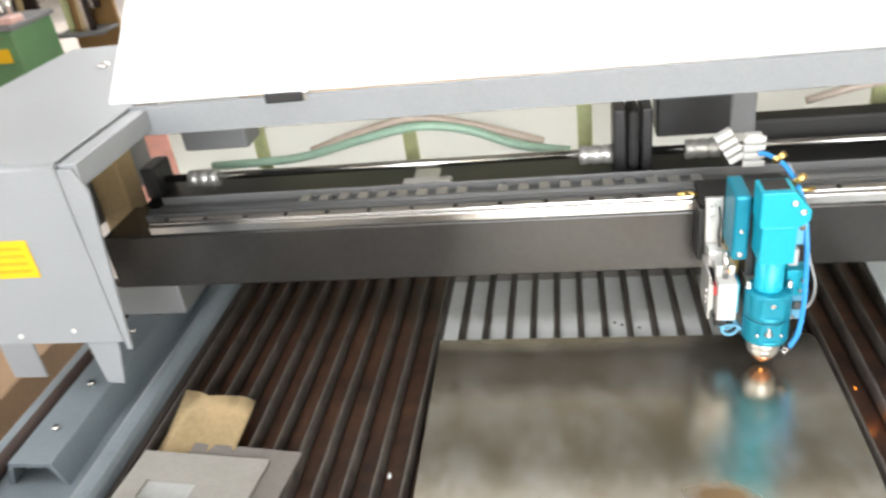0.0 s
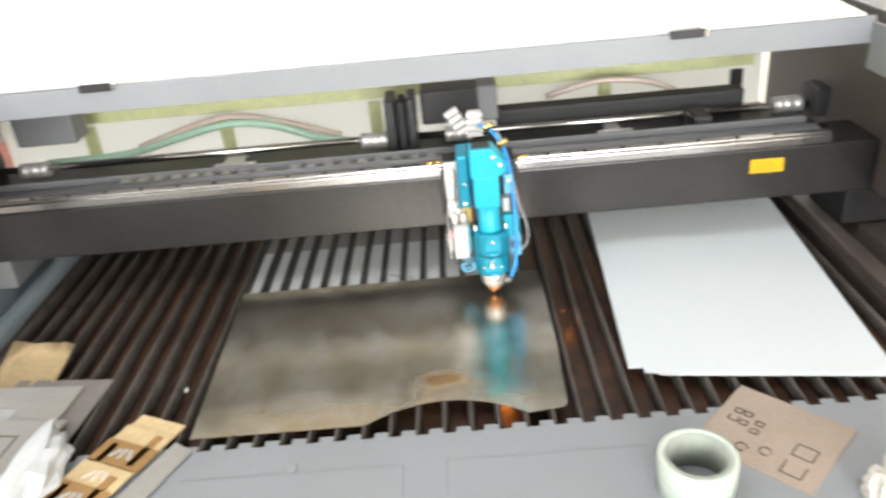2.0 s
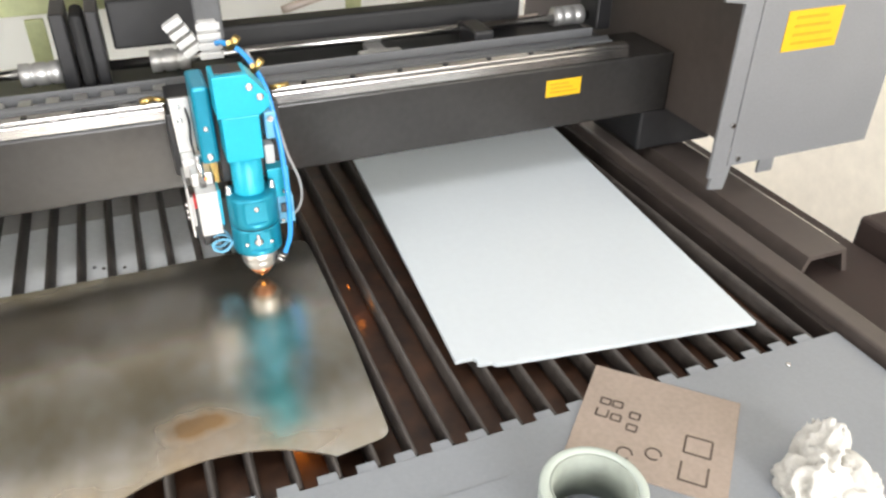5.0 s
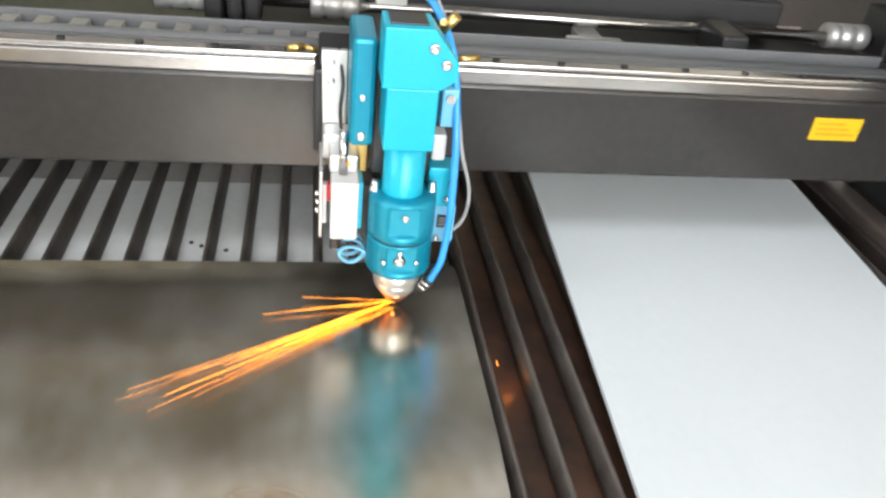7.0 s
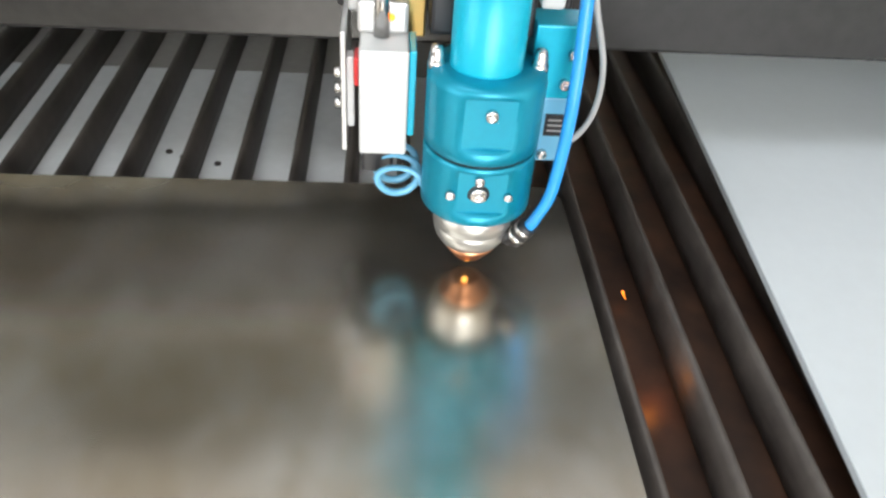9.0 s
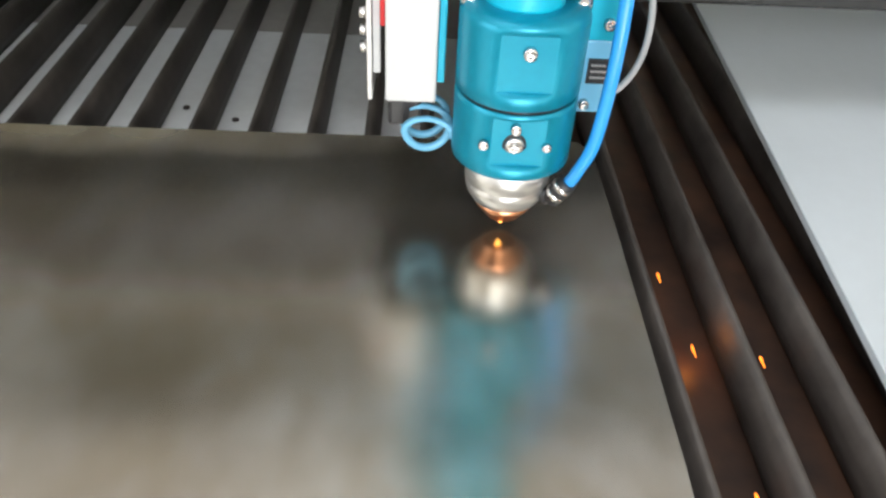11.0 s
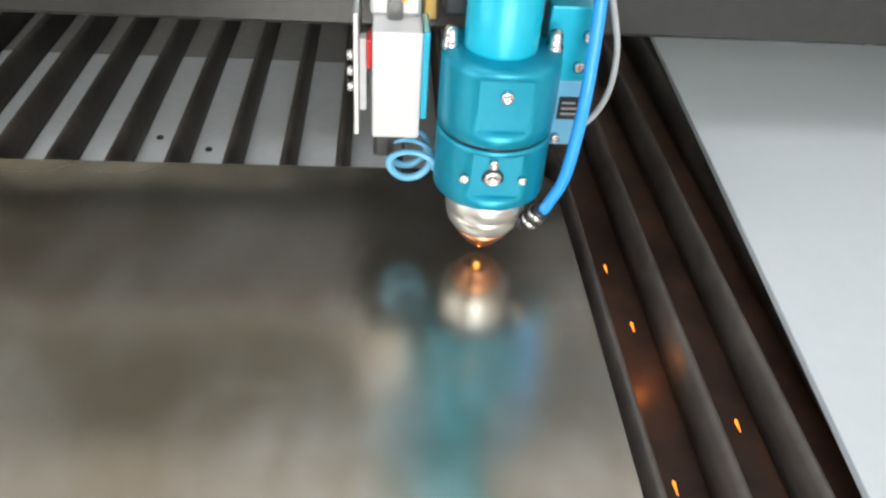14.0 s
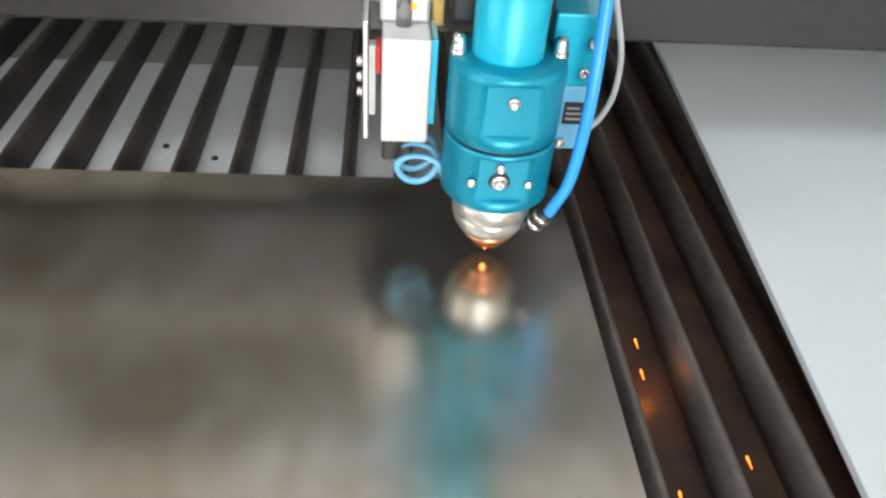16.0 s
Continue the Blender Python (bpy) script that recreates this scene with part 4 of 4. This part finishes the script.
# ---- loose things on the deck ----
def loose():
    x, y = 0.271, -0.567
    t = thing("tape_roll", (x, y, BED), "thick roll of clear greenish packing tape on the grey deck", "tape")
    part("tape", ring((x, y, BED - 0.002), [(0.0385, 0.0), (0.0465, 0.0), (0.0475, 0.001), (0.0475, 0.053), (0.0465, 0.054), (0.0385, 0.054)]), TAPE, t)
    for k in range(3):
        part("print_mark", ring((x, y, BED + 0.012 + 0.011 * k), [(0.0474, 0.0), (0.0477, 0.0), (0.0477, 0.002), (0.0474, 0.002)], 0.9, 2.2), GREEN_HOSE, t)
    bm = ring((x, y, BED - 0.002), [(0.036, 0.0), (0.0384, 0.0), (0.0384, 0.0535), (0.036, 0.0535)])
    part("core", bm, TAPE_CORE, t, "pale card core")

    m = pose(0.396, -0.490, BED, 0, 0, -44.5)
    w = thing("engraved_board", (0.396, -0.490, BED), "thin brown fibreboard with laser-cut rectangles on the deck", "board")
    bm = bmesh.new()
    box(bm, -0.078, 0.079, -0.072, 0.074, -0.002, 0.0012, 0.0003, m)
    part("board", bm, MDF, w)

    def groove(u, v, a, b, gap=0):
        bm = bmesh.new()
        t = 0.0011
        rows = [(u - a, u + a, v - b - t, v - b + t), (u - a, u + a, v + b - t, v + b + t), (u - a - t, u - a + t, v - b, v + b), (u + a - t, u + a + t, v - b, v + b)]
        for k, (p, q, r, s) in enumerate(rows):
            if not gap or k != gap:
                box(bm, p, q, r, s, 0.0010, 0.0016, 0, m)
        part("cut_line", bm, MDF_EDGE, w)
    groove(0.045, -0.008, 0.013, 0.012), groove(0.045, -0.045, 0.013, 0.012, 1)
    for u, v, a in ((-0.055, 0.020, 0.005), (-0.042, 0.020, 0.005), (-0.055, 0.002, 0.006), (-0.040, 0.0, 0.005), (-0.022, 0.010, 0.005), (-0.022, -0.008, 0.005)):
        groove(u, v, a, a * 0.9, 1 if a > 0.0055 else 0)
    bm = bmesh.new()
    for u, v in ((0.005, -0.035), (-0.022, -0.045)):
        pts = [m @ Vector((u + 0.0075 * math.cos(k * 0.45), v + 0.0075 * math.sin(k * 0.45), 0.0014)) for k in range(13)]
        tube(bm, pts, 0.0010, 6, 2)
    part("cut_line", bm, MDF_EDGE, w)
    bm = bmesh.new()
    lathe(bm, (0.388, -0.612, BED - 0.002), [(0.0075, 0), (0.0075, 0.003), (0.007, 0.0034)], 20)
    solid("offcut_disc", bm, MDF, "small round brown fibreboard offcut beside the board", "offcut")

    bm = bmesh.new()
    for c, size, seed in (((0.512, -0.590, BED - 0.003), (0.020, 0.024, 0.050), 5.3), ((0.482, -0.612, BED - 0.003), (0.026, 0.028, 0.036), 8.6), ((0.512, -0.633, BED - 0.003), (0.020, 0.034, 0.034), 2.4), ((0.497, -0.612, BED - 0.003), (0.024, 0.024, 0.044), 6.2), ((0.458, -0.632, BED - 0.003), (0.014, 0.008, 0.008), 1.2)):
        lobe = crumpled(c, size, seed, 1.25, 0.75, 5)
        me = bpy.data.meshes.new("lobe")
        lobe.to_mesh(me)
        lobe.free()
        bm.from_mesh(me)
        bpy.data.meshes.remove(me)
    solid("rag", bm, CLOTH, "crumpled white cotton rag on the deck", "rag")
    k = pose(0.338, -0.655, BED, 0, 0, 28)
    bm = bmesh.new()
    box(bm, -0.036, 0.030, -0.03, 0.018, -0.002, 0.0015, 0.0006, k)
    solid("acrylic_offcut", bm, PINK, "small pinkish acrylic offcut on the deck", "offcut")


loose()


def left_heap():
    def turned_box(bm, c, size, yaw, tilt=0.0, roll=0.0, bevel=0.0006):
        box(bm, -size[0] / 2, size[0] / 2, -size[1] / 2, size[1] / 2, 0, size[2], bevel, pose(*c, tilt, roll, yaw))

    bm = bmesh.new()
    m = pose(-0.742, -0.300, 0.8490, 0, 0, -8)
    rows = []
    for i in range(9):
        for j in range(7):
            u, v = -0.060 + 0.120 * j / 6, -0.13 + 0.27 * i / 8
            lift = 0.030 * max(0.0, (i - 4) / 4) ** 2 + 0.004 * math.sin(2.3 * j + i) * (i > 3)
            ragged = 0.006 * math.sin(1.9 * j) if i == 8 else 0.0
            rows.append(bm.verts.new(m @ Vector((u, v + ragged, max(0.0, lift)))))
    for i in range(8):
        for j in range(6):
            a = i * 7 + j
            bm.faces.new((rows[a], rows[a + 1], rows[a + 8], rows[a + 7])).smooth = True
    bmesh.ops.solidify(bm, geom=list(bm.faces), thickness=-0.0015)
    solid("kraft_sheet", bm, KRAFT, "yellowed kraft card lying on the slats", "card")
    bm = bmesh.new()
    turned_box(bm, (-0.672, -0.378, 0.8520), (0.165, 0.27, 0.004), -6)
    solid("dark_board", bm, PLATE_DARK, "dark grey offcut board under the others", "board")
    # framed board with a rectangular window
    m = pose(-0.722, -0.398, 0.8565, 0, 0, -5)
    bm = bmesh.new()
    for row in ((-0.095, 0.095, 0.085, 0.135), (-0.095, -0.062, 0.045, 0.085), (0.012, 0.095, 0.045, 0.085), (-0.095, 0.095, -0.14, 0.045)):
        box(bm, *row, 0.0, 0.005, 0.0005, m)
    solid("framed_board", bm, PLATE, "grey board with a rectangular cut-out window", "board")
    bm = bmesh.new()
    turned_box(bm, (-0.748, -0.335, 0.8562), (0.09, 0.055, 0.001), -5)
    solid("grey_film", bm, GREY_FILM, "strip of grey film showing in the cut-out", "film")
    # top board with cut letters
    w = thing("cut_board", (-0.715, -0.47, 0.864), "grey board with laser-cut shapes on top of the pile", "board")
    m = pose(-0.716, -0.478, 0.8617, 0, 0, -6)
    bm = bmesh.new()
    box(bm, -0.095, 0.10, -0.16, 0.128, 0.0, 0.005, 0.0008, m)
    part("board", bm, PLATE, w)
    bm = bmesh.new()
    box(bm, -0.062, 0.042, 0.090, 0.0925, 0.0048, 0.0056, 0, m)
    box(bm, 0.0415, 0.0440, -0.09, 0.0925, 0.0048, 0.0056, 0, m)
    for u, v, a in ((-0.062, 0.078, 14), (-0.066, 0.045, -25), (-0.055, 0.012, 40), (-0.064, -0.03, 0), (-0.068, -0.07, 12)):
        box(bm, -0.0025, 0.0025, -0.02, 0.02, 0.0048, 0.0056, 0, m @ pose(u, v, 0, 0, 0, a))
    part("cut_line", bm, MDF_EDGE, w)
    for n, (u, v) in enumerate(((0.008, 0.058), (0.0, 0.018), (-0.010, -0.028), (-0.018, -0.07))):
        bm = bmesh.new()
        box(bm, u - 0.016, u + 0.018, v - 0.014, v + 0.014, 0.0046, 0.0054, 0, m)
        part("recess", bm, MDF_EDGE if n % 2 else GREY_FILM, w)
        bm = bmesh.new()
        for k in range(3):
            box(bm, u - 0.012 + 0.010 * k, u - 0.007 + 0.010 * k, v - 0.010, v + 0.010, 0.0054, 0.0064, 0.0003, m @ pose(0, 0, 0, 0, 0, 0))
        part("letter_bar", bm, BACK_WHITE, w)
    # crumpled film at the side
    bm = crumpled((-0.598, -0.475, 0.8605), (0.040, 0.112, 0.030), 7.7, 1.3, 0.55, 3)
    for f in bm.faces:
        f.smooth = False
    solid("crumpled_film", bm, FOIL, "crumpled shiny white plastic film", "film")
    solid("white_bag", crumpled((-0.955, -0.50, 0.815), (0.14, 0.15, 0.11), 1.9, 1.2, 0.25, 5), FOIL, "white crumpled plastic bag beside the rail", "bag")
    # cut card strips
    w = thing("card_pile", (-0.50, -0.47, 0.85), "pile of cut brown card with jigsaw edges", "card")
    ang = -24
    d = Vector((math.sin(radians(ang)), -math.cos(radians(ang)), 0)) * -1
    for k, (s, wd, ln, z, material) in enumerate(((0.0, 0.082, 0.030, 0.850, KRAFT), (-0.030, 0.086, 0.035, 0.853, KRAFT), (-0.068, 0.090, 0.045, 0.8555, KRAFT_DARK), (-0.115, 0.088, 0.042, 0.858, KRAFT), (-0.160, 0.09, 0.05, 0.861, KRAFT_DARK), (-0.21, 0.092, 0.05, 0.8635, KRAFT))):
        c = Vector((-0.466, -0.374, z)) + Vector((math.sin(radians(-ang)), math.cos(radians(-ang)), 0)) * s
        bm = bmesh.new()
        turned_box(bm, (c.x, c.y, z - 0.002), (wd, ln, 0.0035), ang)
        if material is KRAFT_DARK:
            for j in (-1, 1):
                turned_box(bm, (c.x + 0.03 * j, c.y + 0.004 * j, z - 0.0015), (0.012, ln + 0.018, 0.003), ang)
        strip = part("strip", bm, material, w)
        if k >= 2:
            bm = bmesh.new()
            for j in range(3):
                turned_box(bm, (c.x - 0.012 + 0.012 * j, c.y + 0.004 - 0.004 * j, z + 0.0012), (0.006, 0.020, 0.0012), ang + 30 * (j - 1))
            part("letter_bar", bm, GREY_FILM if k % 2 == 0 else PINK_HOSE, strip)
    bm = bmesh.new()
    slab(bm, [(-0.425, -0.415), (-0.397, -0.435), (-0.470, -0.60), (-0.515, -0.60), (-0.452, -0.470)], 0.8500, 0.8535, "z", 0.0006)
    solid("grey_offcut", bm, PLATE, "irregular pale grey board offcut on the deck edge", "offcut")
    solid("slat_crumb", crumpled((-0.448, -0.285, 0.845), (0.003, 0.006, 0.005), 4.4, 2.0, 0.4, 3), FOIL, "tiny shiny metal offcut on a slat", "offcut")


left_heap()


# ---- far end of the hall ----
def clutter():
    g = thing("green_cabinet", (-3.9, 4.2, 0), "green enamelled machine tool with a yellow plate and chrome fittings", "machine tool")
    part("body", boxes((-4.40, -4.05, 4.0, 4.5, 0.0, 0.62), bevel=0.02), GREEN_PAINT, g)
    part("top", boxes((-4.42, -4.03, 3.98, 4.52, 0.621, 0.66), bevel=0.01), GREY_DARK, g)
    part("plate", boxes((-4.24, -4.12, 3.985, 3.998, 0.40, 0.50), bevel=0.002), YELLOW, g, "yellow plate")
    part("button", boxes((-4.20, -4.16, 3.985, 3.999, 0.56, 0.59), bevel=0.002), RED, g)
    for k in range(7):
        x = -4.38 + 0.042 * k
        part("fitting", rods(((x, 4.15 + 0.04 * (k % 3), 0.66), (x + 0.02, 4.18, 0.78 + 0.05 * (k * 5 % 4)), 0.028)), STEEL, g, "chrome fitting")
    part("tray", boxes((-4.14, -4.02, 4.0, 4.15, 0.661, 0.71), bevel=0.01), PINK, g)
    for k, (x, y, w, hgt, material) in enumerate(((-4.9, 5.2, 0.5, 1.5, BROWN), (-4.3, 5.4, 0.45, 1.9, KRAFT_DARK), (-3.75, 5.5, 0.4, 1.5, PALE_GREEN), (-3.4, 5.3, 0.3, 1.2, BROWN), (-3.2, 5.6, 0.25, 1.75, GREY_DARK))):
        r = thing("storage_rack", (x, y, 0), "cluttered brown storage rack by the far wall", "rack")
        part("board", boxes((x - w / 2, x + w / 2, y, y + 0.05, 0, hgt), bevel=0.01), material, r)
        for j in range(4):
            part("shelf", boxes((x - w / 2, x + w / 2, y - 0.3, y - 0.002, 0.3 + 0.4 * j, 0.33 + 0.4 * j), bevel=0.005), GREY_DARK, r)
        for j in range(5):
            hx = x - w / 2 + 0.05 + random.random() * (w - 0.12)
            part("content", tubes([(hx, y - 0.2, 0.33), (hx + 0.06, y - 0.25, 0.7 + 0.3 * random.random()), (hx + 0.12, y - 0.15, 0.9 + 0.3 * random.random()), (hx + 0.05, y - 0.12, 0.5)], 0.03), (KRAFT, PALE_GREEN, BROWN, PINK_HOSE, KRAFT_DARK)[(j + k) % 5], r)
    c = thing("cabinet", (-3.0, 4.7, 0), "grey-blue steel cabinet at the far wall", "cabinet")
    part("body", boxes((-3.32, -2.8, 4.5, 4.9, 0, 0.92), bevel=0.01), GREY_DARK, c)
    part("tank", turned((-3.08, 4.7, 0.925), [(0.17, 0), (0.18, 0.02), (0.18, 0.55), (0.1, 0.62)], 24), BLUE_PAINT, c, "blue tank")
    solid("metal_pole", rods(((-4.75, 4.3, 0.0), (-5.05, 4.6, 2.2), 0.02), seg=10), ALU, "thin bare metal pole leaning on a rack", "pole")
    c = thing("grey_locker", (-5.25, 4.2, 0), "pale grey metal locker with feet", "locker")
    part("body", boxes((-5.6, -4.95, 4.0, 4.5, 0.1, 0.95), bevel=0.02), GREY, c)
    for x in (-5.55, -5.0):
        part("foot", boxes((x - 0.03, x + 0.03, 4.02, 4.08, 0.0, 0.099), bevel=0.005), BLACK, c)
    solid("cardboard_box", boxes((-1.95, -1.47, -0.1, 0.55, 0.0, 0.58), bevel=0.006), CARTON, "brown cardboard box on the floor beside the machine", "box")
    solid("brown_carton", boxes((-1.085, -1.022, 0.22, 0.28, 0.868, 1.12), bevel=0.004), KRAFT, "kraft carton tucked inside the end cover", "carton")
    rows = [(-5.2, 5.0), (-2.0, 3.6)]
    solid("floor_mat", boxes((-6.5, -2.2, 2.2, 3.9, 0.0, 0.012), bevel=0.002), mat("red_oxide", (0.26, 0.10, 0.07), 0.8, var=0.2), "faded red oxide floor strip", "floor mat")


clutter()
solid("side_cabinet", boxes((0.945, 1.45, -0.95, -0.235, 0.0, 0.852), bevel=0.006), BROWN, "dark brown control cabinet standing beside the machine", "cabinet")


# ---- sparks ----
def sparks():
    s = thing("spark_spray", (HX, HY, 0.862), "burst of orange sparks flying from the cutting point", "sparks")
    rnd = random.Random(4)
    rows = [(-0.127, -0.020, 0.0011), (-0.198, -0.124, 0.0013), (-0.228, -0.118, 0.0008), (-0.194, -0.107, 0.0012), (-0.145, -0.083, 0.0014), (-0.09, 0.004, 0.001), (-0.092, -0.014, 0.0009), (-0.06, -0.03, 0.0013), (-0.11, -0.058, 0.0012), (-0.16, -0.105, 0.0005), (-0.07, -0.045, 0.0015), (-0.21, -0.142, 0.0006), (-0.175, -0.128, 0.0007), (-0.235, -0.132, 0.0005), (-0.13, -0.072, 0.0010), (-0.155, -0.092, 0.0009), (-0.105, -0.065, 0.0013), (-0.05, -0.012, 0.0012)]
    for dx, dy, r in rows:
        a = rnd.uniform(0.0, 0.25) if abs(dx) > 0.1 else 0.0
        bm = bmesh.new()
        rise = rnd.uniform(0.0, 0.004)
        rod(bm, (HX + a * dx, HY + a * dy, 0.858), (HX + dx, HY + dy, 0.857 + rise), r * 0.24, 6, r * 0.10)
        part("spark", bm, SPARK, s)
    return s


SPRAY = sparks()
EMBERS = []
for k in range(6):
    bm = bmesh.new()
    lathe(bm, (0, 0, 0), [(0.0002, -0.006), (0.0005, -0.002), (0.0008, 0.0005), (0.0003, 0.002)], 8, "y")
    EMBERS.append(solid("ember", bm, SPARK_DIM, "small glowing orange ember between the slats", "ember", "embers between the slats"))


# ---- what moves ----
def motions():
    rest, up = pose(0.0755, -0.0725, 0.832), pose(0.0755, -0.0725, 0.8595)
    walk(SPRAY, [(0, rest), (6.90, rest), (6.97, up), (7.03, up), (7.10, rest), (16, rest)])
    rows = ((0, 0.0575, -0.0690), (1.5, 0.0575, -0.0710), (3, 0.0650, -0.0720), (6, 0.0735, -0.0715), (6.5, 0.0740, -0.0725), (7, 0.0749, -0.0724), (7.5, 0.0755, -0.0711), (8, 0.0745, -0.0799), (10.3, 0.0789, -0.0864), (10.5, 0.0789, -0.0899), (11, 0.0810, -0.0925), (11.5, 0.0847, -0.0897), (12, 0.0841, -0.0895), (12.5, 0.0882, -0.0903), (13, 0.0883, -0.0883), (13.5, 0.0880, -0.0867), (14, 0.0888, -0.0864), (14.5, 0.0868, -0.0823), (15, 0.0867, -0.0800), (15.5, 0.0860, -0.0771), (16, 0.0894, -0.0779))
    walk(HEAD, [(t, pose(x, y, 0.861)) for t, x, y in rows])
    walk(GANTRY, [(t, pose(0, 0.1 + y - HY, 0.92)) for t, x, y in rows])
    rnd = random.Random(11)
    gaps = [0.1745, 0.1770, 0.2150, 0.1745, 0.1790, 0.0585]
    for k, ob in enumerate(EMBERS):
        rows, t = [], 0.0
        if 0 < k != 5:
            under = pose(0.020 - 0.039 * k, -0.20, 0.832)
            rows, t = [(0.0, under), (9.9, under)], 10.2
        while t < 16.0:
            y = -0.34 if k == 5 else -0.11 - 0.04 * k
            rows.append((round(t, 2), pose(gaps[k] + rnd.uniform(-0.004, 0.004), y + rnd.uniform(-0.05, 0.05), rnd.uniform(0.826, 0.834))))
            t += rnd.uniform(0.35, 0.6)
        rows.append((16.0, rows[-1][1]))
        walk(ob, rows)


motions()
